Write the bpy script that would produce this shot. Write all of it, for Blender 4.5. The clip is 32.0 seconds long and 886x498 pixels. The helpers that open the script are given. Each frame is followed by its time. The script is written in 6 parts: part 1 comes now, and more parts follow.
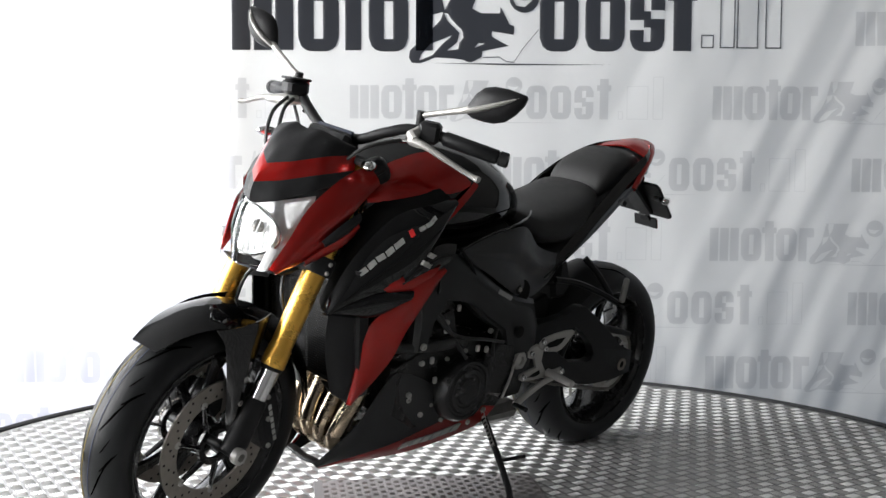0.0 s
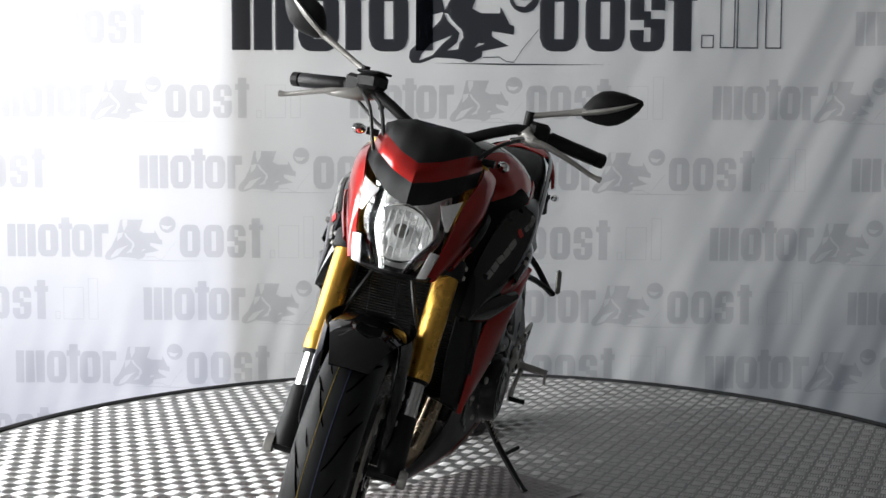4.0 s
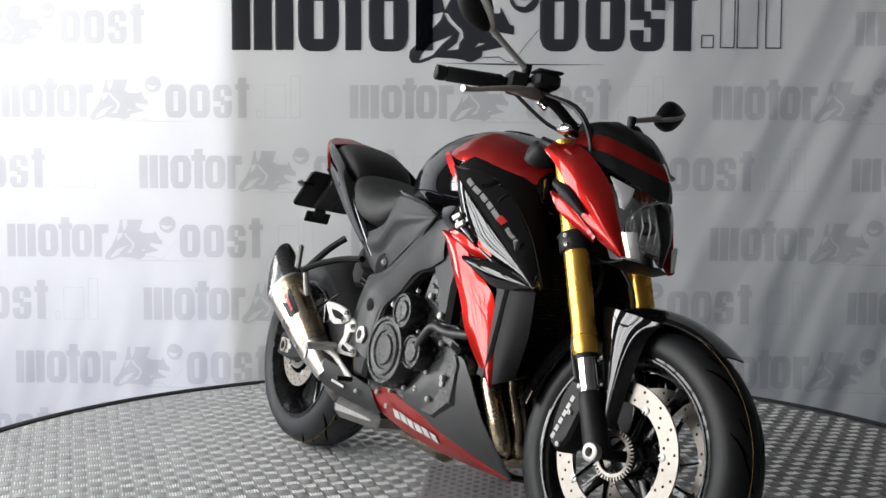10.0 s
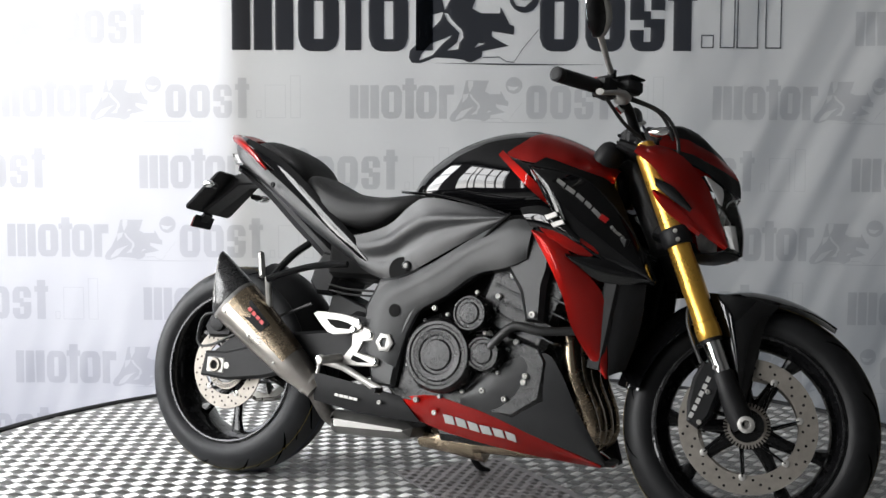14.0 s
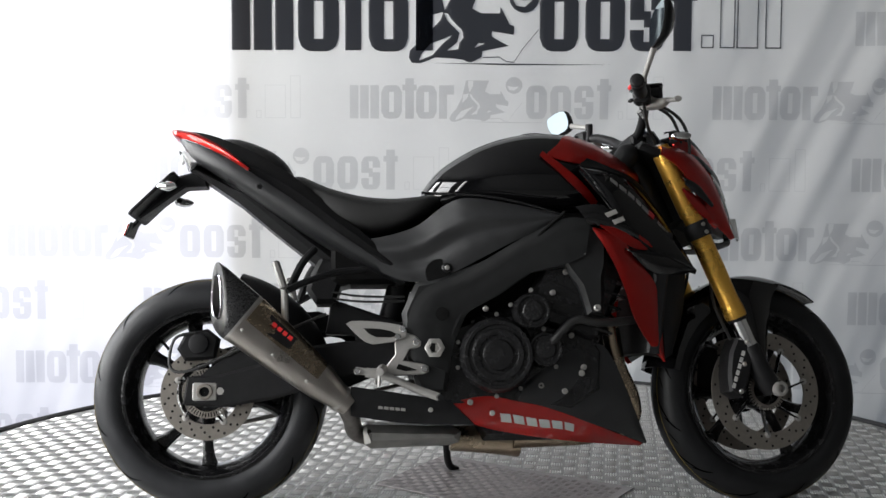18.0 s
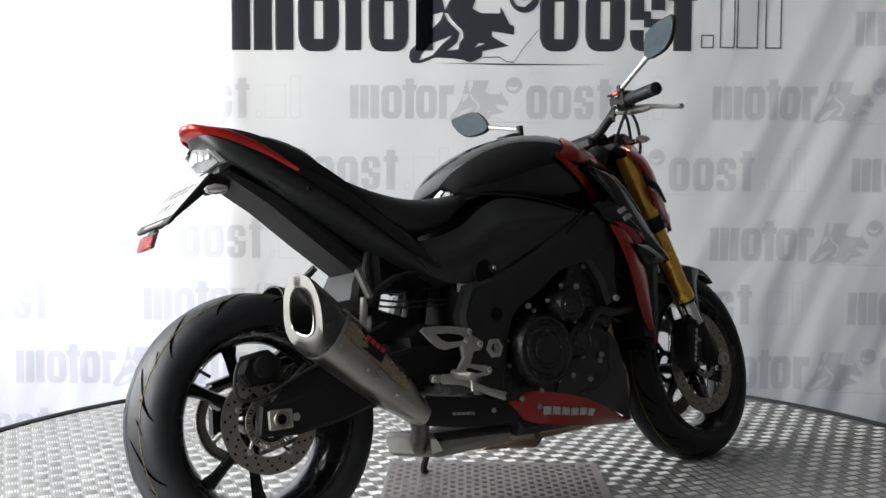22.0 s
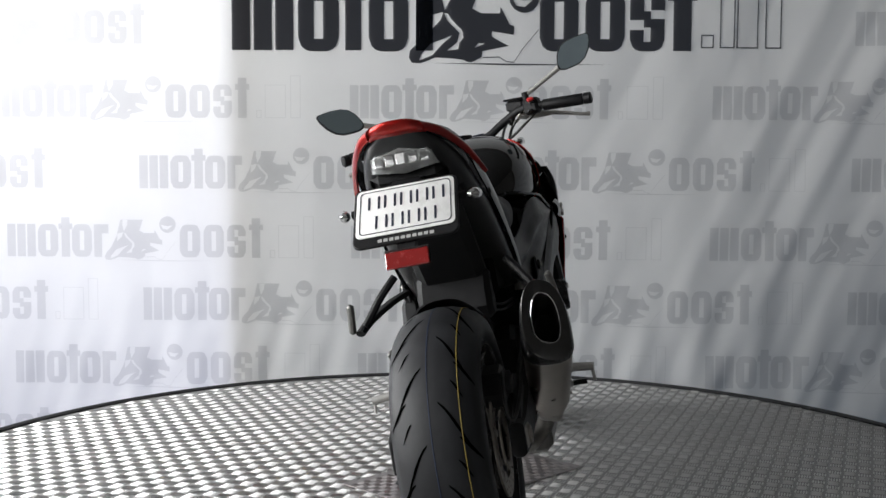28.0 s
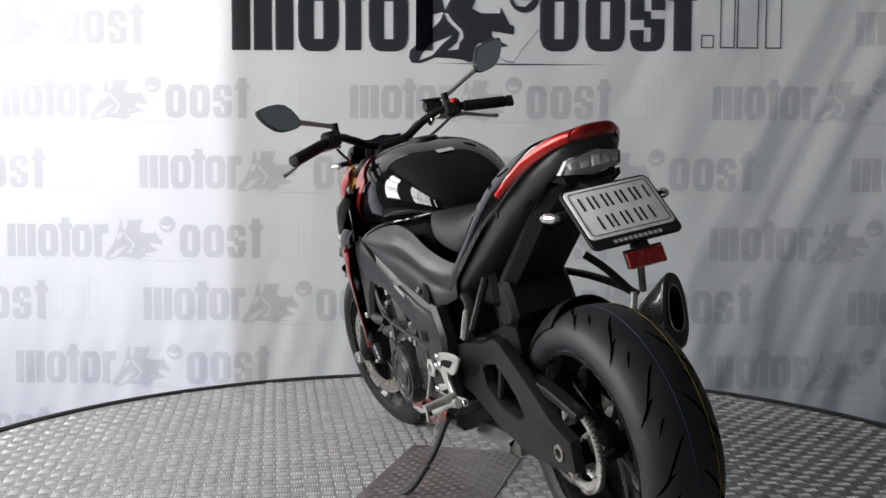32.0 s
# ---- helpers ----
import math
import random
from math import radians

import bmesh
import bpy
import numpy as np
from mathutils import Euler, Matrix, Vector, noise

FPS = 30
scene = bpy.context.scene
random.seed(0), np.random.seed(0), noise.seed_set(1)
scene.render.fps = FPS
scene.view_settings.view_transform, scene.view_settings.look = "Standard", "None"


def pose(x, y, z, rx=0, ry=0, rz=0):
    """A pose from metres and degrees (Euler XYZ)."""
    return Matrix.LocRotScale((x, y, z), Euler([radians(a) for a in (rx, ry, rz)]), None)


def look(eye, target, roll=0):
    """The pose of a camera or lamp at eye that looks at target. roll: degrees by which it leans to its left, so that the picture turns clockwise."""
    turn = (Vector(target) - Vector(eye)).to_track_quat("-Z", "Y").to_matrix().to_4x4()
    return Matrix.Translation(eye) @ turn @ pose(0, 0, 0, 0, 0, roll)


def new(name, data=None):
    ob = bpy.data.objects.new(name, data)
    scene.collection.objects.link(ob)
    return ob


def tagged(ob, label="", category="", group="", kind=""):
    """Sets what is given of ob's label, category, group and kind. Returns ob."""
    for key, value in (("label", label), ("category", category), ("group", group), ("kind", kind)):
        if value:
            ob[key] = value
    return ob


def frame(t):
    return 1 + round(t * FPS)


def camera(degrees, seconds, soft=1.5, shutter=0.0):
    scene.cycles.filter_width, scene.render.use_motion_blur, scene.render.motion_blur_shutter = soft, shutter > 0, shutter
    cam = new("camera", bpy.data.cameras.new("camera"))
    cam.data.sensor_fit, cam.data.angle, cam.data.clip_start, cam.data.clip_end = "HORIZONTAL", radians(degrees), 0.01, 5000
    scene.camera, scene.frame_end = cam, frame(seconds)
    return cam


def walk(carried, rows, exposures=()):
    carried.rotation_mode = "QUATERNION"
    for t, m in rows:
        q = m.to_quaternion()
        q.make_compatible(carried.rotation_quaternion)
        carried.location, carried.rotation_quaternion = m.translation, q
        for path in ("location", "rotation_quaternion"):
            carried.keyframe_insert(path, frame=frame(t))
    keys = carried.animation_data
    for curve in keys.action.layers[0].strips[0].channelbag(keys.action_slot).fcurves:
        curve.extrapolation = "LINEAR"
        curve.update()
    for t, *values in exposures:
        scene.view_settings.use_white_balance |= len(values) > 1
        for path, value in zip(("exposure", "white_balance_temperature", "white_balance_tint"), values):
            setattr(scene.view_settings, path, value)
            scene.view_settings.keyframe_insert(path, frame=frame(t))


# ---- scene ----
# ---- camera ----
LENS = 44.65
cam = camera(LENS, 32.0)
EYE = (0.0, -2.9253, 0.8825)
VIEW = look(EYE, (-0.0554, 0.0657, 0.6580), 0.278)
walk(cam, [(0.0, VIEW), (32.0, VIEW)], exposures=[(0.0, 0.68), (1.0, 0.53), (2.0, 0.38), (3.0, 0.14), (6.0, -0.09), (9.0, -0.12), (12.0, -0.13), (14.0, -0.04), (17.0, 0.24), (19.0, 0.30), (21.0, 0.38), (23.0, 0.41), (25.0, 0.38), (28.0, -0.05), (32.0, -0.10)])


def turn(t):
    """Angle of the turntable in degrees, 0 at 19 s."""
    s = (t - 16.0) / 16.0
    return 123.5 * s - 0.2 * s * s + 0.06 * s ** 3 - 23.331


# ---- light ----
world = bpy.data.worlds.new("world")
scene.world = world
world.use_nodes = True
wt = world.node_tree
sky = wt.nodes.new("ShaderNodeTexSky")
sky.sky_type, sky.sun_disc = "NISHITA", False
sky.sun_elevation, sky.sun_rotation = radians(35), radians(250)
wt.links.new(sky.outputs[0], wt.nodes["Background"].inputs[0])
wt.nodes["Background"].inputs[1].default_value = 0.10


def area(name, m, sx, sy, watts, colour, spread=180):
    d = bpy.data.lights.new(name, "AREA")
    d.shape, d.size, d.size_y, d.energy, d.color = "RECTANGLE", sx, sy, watts, colour
    d.spread = radians(spread)
    ob = new(name, d)
    ob.matrix_world = m
    return ob


# daylight in the glazed left wall; a weak unseen fill lamp added behind the banner
for y, wide in ((-4.3, 0.4), (-1.9, 2.3), (0.55, 0.9)):
    area("left_window_light", look((-3.36, y, 1.70), (0, y, 1.70)), wide, 2.6, (150 if y > 0 else 115) * wide, (0.985, 0.99, 0.995))
area("banner_back_fill", look((1.25, 2.125, 1.35), (1.25, 0, 1.35)), 4.5, 3.6, 1.0, (0.98, 0.99, 1.0))


# ---- materials ----
def mat(name, base, rough=0.5, metal=0.0, coat=0.0, var=0.15, scale=40.0, bump=0.0, fine=400.0, ior=1.5, spec=0.5, rvar=0.08, isl=0.0):
    """A surface with colour and gloss varied at two scales and fine relief."""
    m = bpy.data.materials.new(name)
    m.use_nodes = True
    nt = m.node_tree
    b = nt.nodes["Principled BSDF"]
    L = nt.links.new
    co = nt.nodes.new("ShaderNodeTexCoord")
    n1 = nt.nodes.new("ShaderNodeTexNoise")
    n1.inputs["Scale"].default_value, n1.inputs["Detail"].default_value = scale, 4
    L(co.outputs["Object"], n1.inputs["Vector"])
    n2 = nt.nodes.new("ShaderNodeTexNoise")
    n2.inputs["Scale"].default_value, n2.inputs["Detail"].default_value = fine, 3
    L(co.outputs["Object"], n2.inputs["Vector"])
    mx = nt.nodes.new("ShaderNodeMath")
    mx.operation = "MULTIPLY_ADD"
    mx.inputs[1].default_value = 0.35
    L(n2.outputs["Fac"], mx.inputs[0])
    L(n1.outputs["Fac"], mx.inputs[2])
    ramp = nt.nodes.new("ShaderNodeValToRGB")
    ramp.color_ramp.elements[0].position, ramp.color_ramp.elements[1].position = 0.38, 0.95
    lo = [max(0.0, c * (1 - var)) for c in base]
    hi = [min(1.0, c * (1 + var)) for c in base]
    ramp.color_ramp.elements[0].color, ramp.color_ramp.elements[1].color = (*lo, 1), (*hi, 1)
    L(mx.outputs[0], ramp.inputs[0])
    L(ramp.outputs[0], b.inputs["Base Color"])
    mr = nt.nodes.new("ShaderNodeMapRange")
    mr.inputs[1].default_value, mr.inputs[2].default_value = 0.35, 1.0
    mr.inputs[3].default_value, mr.inputs[4].default_value = max(0.02, rough - rvar), min(1, rough + rvar)
    L(mx.outputs[0], mr.inputs[0])
    L(mr.outputs[0], b.inputs["Roughness"])
    b.inputs["Metallic"].default_value = metal
    b.inputs["Coat Weight"].default_value = coat
    b.inputs["Coat Roughness"].default_value = 0.025
    b.inputs["IOR"].default_value = ior
    b.inputs["Specular IOR Level"].default_value = spec
    if bump:
        bp = nt.nodes.new("ShaderNodeBump")
        bp.inputs["Strength"].default_value, bp.inputs["Distance"].default_value = bump, 0.002
        L(n2.outputs["Fac"], bp.inputs["Height"])
        L(bp.outputs[0], b.inputs["Normal"])
    return m


def glass(name, tint=(1, 1, 1), rough=0.02, ior=1.45):
    m = bpy.data.materials.new(name)
    m.use_nodes = True
    b = m.node_tree.nodes["Principled BSDF"]
    b.inputs["Base Color"].default_value = (*tint, 1)
    b.inputs["Transmission Weight"].default_value = 1
    b.inputs["Roughness"].default_value = rough
    b.inputs["IOR"].default_value = ior
    return m


def cloth_mat(name, base, trans, share):
    """Thin woven print cloth, lit from the front and through its back."""
    m = bpy.data.materials.new(name)
    m.use_nodes = True
    nt = m.node_tree
    L = nt.links.new
    out = nt.nodes["Material Output"]
    nt.nodes.remove(nt.nodes["Principled BSDF"])
    co = nt.nodes.new("ShaderNodeTexCoord")
    n1 = nt.nodes.new("ShaderNodeTexNoise")
    n1.inputs["Scale"].default_value, n1.inputs["Detail"].default_value = 1.7, 5
    L(co.outputs["Object"], n1.inputs["Vector"])
    n2 = nt.nodes.new("ShaderNodeTexNoise")
    n2.inputs["Scale"].default_value = 900
    L(co.outputs["Object"], n2.inputs["Vector"])
    ramp = nt.nodes.new("ShaderNodeValToRGB")
    ramp.color_ramp.elements[0].position, ramp.color_ramp.elements[1].position = 0.3, 0.75
    ramp.color_ramp.elements[0].color = (*[c * 0.93 for c in base], 1)
    ramp.color_ramp.elements[1].color = (*[min(1, c * 1.03) for c in base], 1)
    L(n1.outputs["Fac"], ramp.inputs[0])
    bp = nt.nodes.new("ShaderNodeBump")
    bp.inputs["Strength"].default_value, bp.inputs["Distance"].default_value = 0.15, 0.001
    L(n2.outputs["Fac"], bp.inputs["Height"])
    d = nt.nodes.new("ShaderNodeBsdfDiffuse")
    t = nt.nodes.new("ShaderNodeBsdfTranslucent")
    L(ramp.outputs[0], d.inputs["Color"])
    L(bp.outputs[0], d.inputs["Normal"])
    t.inputs["Color"].default_value = (*trans, 1)
    mix = nt.nodes.new("ShaderNodeMixShader")
    mix.inputs[0].default_value = share
    L(d.outputs[0], mix.inputs[1])
    L(t.outputs[0], mix.inputs[2])
    L(mix.outputs[0], out.inputs["Surface"])
    return m


def ink_mat(name, tint):
    """Thin printing ink: it filters the light that passes to and from the cloth."""
    m = bpy.data.materials.new(name)
    m.use_nodes = True
    nt = m.node_tree
    nt.nodes.remove(nt.nodes["Principled BSDF"])
    co = nt.nodes.new("ShaderNodeTexCoord")
    n1 = nt.nodes.new("ShaderNodeTexNoise")
    n1.inputs["Scale"].default_value, n1.inputs["Detail"].default_value = 6, 4
    nt.links.new(co.outputs["Object"], n1.inputs["Vector"])
    ramp = nt.nodes.new("ShaderNodeValToRGB")
    ramp.color_ramp.elements[0].color = (*[c * 0.97 for c in tint], 1)
    ramp.color_ramp.elements[1].color = (*[min(1, c * 1.03) for c in tint], 1)
    nt.links.new(n1.outputs["Fac"], ramp.inputs[0])
    t = nt.nodes.new("ShaderNodeBsdfTransparent")
    nt.links.new(ramp.outputs[0], t.inputs["Color"])
    nt.links.new(t.outputs[0], nt.nodes["Material Output"].inputs["Surface"])
    return m


M_CLOTH = cloth_mat("banner_cloth", (0.74, 0.735, 0.72), (0.85, 0.85, 0.88), 0.32)
M_PRINT_DARK = ink_mat("print_dark", (0.20, 0.20, 0.21))
M_PRINT_GREY = ink_mat("print_grey", (0.845, 0.845, 0.85))
M_PRINT_LINE = ink_mat("print_line", (0.91, 0.91, 0.912))
M_WALL = mat("dark_plaster_wall", (0.10, 0.098, 0.095), 0.8, scale=3, fine=120, bump=0.2)
M_CEIL = mat("ceiling_board", (0.15, 0.15, 0.148), 0.85, scale=2, fine=90)
M_FLOOR = mat("concrete_floor", (0.22, 0.22, 0.21), 0.6, scale=4, fine=90, bump=0.3, var=0.25)
M_FRAME_W = mat("window_paint", (0.55, 0.56, 0.57), 0.4)
# one aluminium in two tones: dark gaps and lit bars put into the colour
M_ALU_SHADED = mat("tread_shaded_aluminium", (0.30, 0.298, 0.292), 0.46, 0.5, var=0.18, scale=7, fine=160, bump=0.12, rvar=0.14)
M_ALU_BAR_LIT = mat("tread_bar_lit_aluminium", (0.66, 0.66, 0.652), 0.40, 0.6, var=0.15, scale=9, fine=200, rvar=0.12)
M_MATPLATE = mat("worn_steel_plate", (0.30, 0.28, 0.28), 0.42, 0.75, var=0.25, scale=9, fine=150, rvar=0.15)
M_EDGE = mat("black_edge_rubber", (0.02, 0.02, 0.022), 0.5, var=0.3)
M_BLACK = mat("gloss_black_paint", (0.003, 0.003, 0.0034), 0.3, 0, 1.0, spec=0.0, var=0.3, scale=20, fine=900, rvar=0.05)
M_RED = mat("candy_red_paint", (0.33, 0.009, 0.0065), 0.34, 0.78, 0.8, spec=0.0, var=0.12, scale=12, fine=1500, rvar=0.05)
M_MATTE = mat("matte_black_plastic", (0.010, 0.010, 0.0107), 0.48, spec=0.22, var=0.25, scale=50, fine=1200, bump=0.15)
M_CHAR = mat("charcoal_satin_plastic", (0.014, 0.0145, 0.0155), 0.40, spec=0.5, var=0.2, scale=30, fine=1500, bump=0.12)
M_FRAME = mat("frame_dark_metal", (0.012, 0.0125, 0.013), 0.38, 0.2, spec=0.45, var=0.2, scale=35, fine=1200, bump=0.08)
M_ENGINE = mat("engine_black_cast", (0.010, 0.010, 0.0105), 0.24, 0.0, spec=0.40, var=0.3, scale=45, fine=700, bump=0.25)
# near-black for inner parts, and for hole and recess shade painted on surfaces
M_ENGINE_D = mat("dark_part_and_hole_shade", (0.005, 0.005, 0.005), 0.7, spec=0.1, var=0.4, scale=60)
M_RUBBER_WORN = mat("worn_tyre_rubber", (0.0145, 0.0152, 0.0172), 0.52, spec=0.34, var=0.35, scale=22, fine=420, bump=0.15)
M_RUBBER = mat("tyre_rubber", (0.0075, 0.0078, 0.0085), 0.46, spec=0.24, var=0.3, scale=25, fine=500, bump=0.12)
# shade inside the tread grooves, painted as near-black
M_GROOVE_SHADE = mat("tyre_groove_shade", (0.0012, 0.0012, 0.0012), 0.95, spec=0.0)
M_YELLOW = mat("yellow_marking", (0.20, 0.145, 0.02), 0.6)
M_BLUE = mat("blue_marking", (0.015, 0.025, 0.06), 0.6)
M_RIM = mat("rim_black_gloss", (0.005, 0.005, 0.0055), 0.25, 0, 0.45, spec=0.2, var=0.3)
M_RIM_GLINT = mat("rim_glint_grey", (0.05, 0.05, 0.052), 0.25, 0.9)
M_DISC = mat("brake_disc_steel", (0.27, 0.247, 0.22), 0.48, 0.85, var=0.15, scale=60, fine=900)
M_SILVER = mat("brushed_aluminium", (0.40, 0.39, 0.37), 0.44, 0.6, var=0.12, scale=40, fine=800)
M_CHROME = mat("chrome_steel", (0.72, 0.72, 0.72), 0.10, 1.0, var=0.06)
M_GOLD = mat("gold_anodised", (0.76, 0.43, 0.08), 0.28, 0.8, var=0.05, scale=15, fine=900, rvar=0.03)
M_EXH = mat("heat_tinted_steel", (0.36, 0.29, 0.21), 0.26, 1.0, var=0.22, scale=14, fine=200)
M_MUFF = mat("brushed_titanium", (0.38, 0.355, 0.325), 0.32, 1.0, var=0.12, scale=18, fine=700)
M_BOX = mat("dull_steel_box", (0.24, 0.235, 0.225), 0.48, 1.0, var=0.2, scale=25)
M_CARBON = mat("carbon_weave", (0.02, 0.02, 0.021), 0.28, 0, 0.5, var=0.6, scale=300, fine=600)
M_SEAT = mat("seat_vinyl", (0.014, 0.014, 0.0142), 0.55, spec=0.4, var=0.2, scale=60, fine=1600, bump=0.35)
M_GREYPRINT = mat("grey_print", (0.27, 0.27, 0.26), 0.45, var=0.05)
M_FACE = mat("brushed_outlet_steel", (0.085, 0.084, 0.082), 0.36, 1.0, var=0.12, scale=30, fine=700)
M_CHAIN = mat("chain_steel", (0.16, 0.15, 0.14), 0.4, 0.9, var=0.3, scale=60)
# grey of the unseen south wall, set by the fill it bounces
M_FILL_WALL = mat("fill_wall_plaster", (0.21, 0.21, 0.207), 0.8, scale=3, fine=120, bump=0.2)
M_WHITE = mat("white_print", (0.42, 0.42, 0.41), 0.45, var=0.05)
M_PLATE = mat("plate_white", (0.88, 0.88, 0.86), 0.3, 0, 0.4, var=0.03)
M_REDPRINT = mat("red_print", (0.55, 0.02, 0.02), 0.4)
M_INK = mat("navy_ink", (0.012, 0.016, 0.035), 0.5)
def thin_lens(name):
    """Thin clear plastic: clear straight on, glossy at a slant."""
    m = bpy.data.materials.new(name)
    m.use_nodes = True
    nt = m.node_tree
    nt.nodes.remove(nt.nodes["Principled BSDF"])
    fr = nt.nodes.new("ShaderNodeFresnel")
    fr.inputs["IOR"].default_value = 1.45
    tr = nt.nodes.new("ShaderNodeBsdfTransparent")
    tr.inputs["Color"].default_value = (0.97, 0.98, 0.98, 1)
    gl = nt.nodes.new("ShaderNodeBsdfGlossy")
    gl.inputs["Roughness"].default_value = 0.04
    mx = nt.nodes.new("ShaderNodeMixShader")
    L = nt.links.new
    L(fr.outputs[0], mx.inputs[0])
    L(tr.outputs[0], mx.inputs[1])
    L(gl.outputs[0], mx.inputs[2])
    L(mx.outputs[0], nt.nodes["Material Output"].inputs["Surface"])
    return m


M_LENS = thin_lens("clear_lens")
M_REFLECT = mat("lamp_reflector", (0.80, 0.80, 0.80), 0.16, 0.2, var=0.1, scale=70)
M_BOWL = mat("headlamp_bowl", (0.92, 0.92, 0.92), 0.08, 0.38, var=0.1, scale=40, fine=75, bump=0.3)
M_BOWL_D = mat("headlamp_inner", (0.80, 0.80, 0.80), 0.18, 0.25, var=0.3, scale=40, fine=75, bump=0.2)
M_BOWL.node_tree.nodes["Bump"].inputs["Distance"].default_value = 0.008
M_TAILRED = mat("red_reflector", (0.22, 0.008, 0.007), 0.25, 0, 0.6)
M_AMBER = mat("amber_lens", (0.30, 0.12, 0.03), 0.2, 0, 0.6)
M_MIRROR = mat("mirror_glass", (0.58, 0.70, 0.76), 0.03, 1.0, var=0.02, rvar=0.01)
M_CABLE = mat("cable_black", (0.012, 0.012, 0.012), 0.45)


def sky_backdrop_mat():
    """Glow standing in for hazy daylight behind the cloth: paler and brighter upwards."""
    m = bpy.data.materials.new("daylight_glow")
    m.use_nodes = True
    nt = m.node_tree
    nt.nodes.remove(nt.nodes["Principled BSDF"])
    co = nt.nodes.new("ShaderNodeTexCoord")
    sp = nt.nodes.new("ShaderNodeSeparateXYZ")
    mr = nt.nodes.new("ShaderNodeMapRange")
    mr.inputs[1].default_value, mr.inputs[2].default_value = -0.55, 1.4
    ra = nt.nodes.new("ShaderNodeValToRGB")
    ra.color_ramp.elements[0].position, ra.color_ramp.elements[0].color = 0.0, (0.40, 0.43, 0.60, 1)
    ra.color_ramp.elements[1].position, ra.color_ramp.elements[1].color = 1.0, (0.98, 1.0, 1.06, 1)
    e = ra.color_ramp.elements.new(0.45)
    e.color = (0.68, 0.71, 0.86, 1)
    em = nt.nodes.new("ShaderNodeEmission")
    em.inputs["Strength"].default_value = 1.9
    L = nt.links.new
    L(co.outputs["Object"], sp.inputs[0])
    L(sp.outputs["Z"], mr.inputs[0])
    L(mr.outputs[0], ra.inputs[0])
    L(ra.outputs[0], em.inputs["Color"])
    L(em.outputs[0], nt.nodes["Material Output"].inputs["Surface"])
    return m


M_SKYGLOW = sky_backdrop_mat()


# ---- mesh helpers ----
class G:
    """Collects vertices and faces of one mesh."""

    def __init__(self):
        self.v, self.f = [], []

    def ring_faces(self, a, b, n, close=True):
        for i in range(n if close else n - 1):
            j = (i + 1) % n
            self.f.append((a + i, a + j, b + j, b + i))

    def loft(self, rings, caps=True, close=True):
        start = len(self.v)
        n = len(rings[0])
        for r in rings:
            self.v += [tuple(q) for q in r]
        for k in range(len(rings) - 1):
            self.ring_faces(start + k * n, start + (k + 1) * n, n, close)
        if caps and close:
            self.f.append(tuple(range(start + n - 1, start - 1, -1)))
            e = start + (len(rings) - 1) * n
            self.f.append(tuple(range(e, e + n)))
        return self

    def tube(self, pts, r, seg=10, caps=True, flat=1.0):
        """Round bar along a bent line; r may be a list."""
        pts = [Vector(q) for q in pts]
        rs = r if isinstance(r, (list, tuple)) else [r] * len(pts)
        rings, up = [], None
        for i, q in enumerate(pts):
            d = (pts[min(i + 1, len(pts) - 1)] - pts[max(i - 1, 0)]).normalized()
            if up is None:
                up = Vector((0, 0, 1)) if abs(d.z) < 0.9 else Vector((1, 0, 0))
            a = d.cross(up).normalized()
            up = a.cross(d).normalized()
            rings.append([q + rs[i] * (math.cos(k * 2 * math.pi / seg) * a + flat * math.sin(k * 2 * math.pi / seg) * up) for k in range(seg)])
        return self.loft(rings, caps)

    def lathe(self, prof, c=(0, 0, 0), axis="y", seg=40, caps=False, closed=False):
        """Turns (along, radius) pairs round an axis through c."""
        rings = []
        for a, r in (prof + prof[:1] if closed else prof):
            ring = []
            for k in range(seg):
                w = 2 * math.pi * k / seg
                u, s = r * math.cos(w), r * math.sin(w)
                ring.append({"y": (c[0] + u, c[1] + a, c[2] + s), "x": (c[0] + a, c[1] + u, c[2] + s), "z": (c[0] + u, c[1] + s, c[2] + a)}[axis])
            rings.append(ring)
        return self.loft(rings, caps)

    def prism(self, outline, y0, y1, bevel=0.003, lean=None):
        """A plate with an outline in x and z between two y planes, with bevelled rims."""
        n = len(outline)
        cx, cz = sum(q[0] for q in outline) / n, sum(q[1] for q in outline) / n

        def ring(y, ins):
            out = []
            for i, (x, z) in enumerate(outline):
                (ax, az), (bx, bz) = outline[i - 1], outline[(i + 1) % n]
                tx, tz = bx - ax, bz - az
                l = math.hypot(tx, tz) or 1
                nx, nz = tz / l, -tx / l
                out.append((x - sgn * nx * ins, y + (lean(x, z) if lean else 0), z - sgn * nz * ins))
            return out
        area2 = sum(outline[i - 1][0] * outline[i][1] - outline[i][0] * outline[i - 1][1] for i in range(n))
        sgn = 1 if area2 > 0 else -1
        s = 1 if y1 > y0 else -1
        b = min(bevel, abs(y1 - y0) / 2.01)
        return self.loft([ring(y0, b), ring(y0 + s * b, 0), ring(y1 - s * b, 0), ring(y1, b)])

    def box(self, c, size, bevel=0.004, rot=None):
        sx, sy, sz = [q / 2 for q in size]
        b = min(bevel, sx * 0.9, sy * 0.9, sz * 0.9)
        rings = []
        for z, ins in ((-sz, b), (-sz + b, 0), (sz - b, 0), (sz, b)):
            x, y = sx - ins, sy - ins
            k = b if ins == 0 else b * 0.4
            rings.append([(-x + k, -y, z), (x - k, -y, z), (x, -y + k, z), (x, y - k, z), (x - k, y, z), (-x + k, y, z), (-x, y - k, z), (-x, -y + k, z)])
        m = Matrix.Translation(c) @ (rot or Matrix())
        return self.loft([[m @ Vector(q) for q in r] for r in rings])

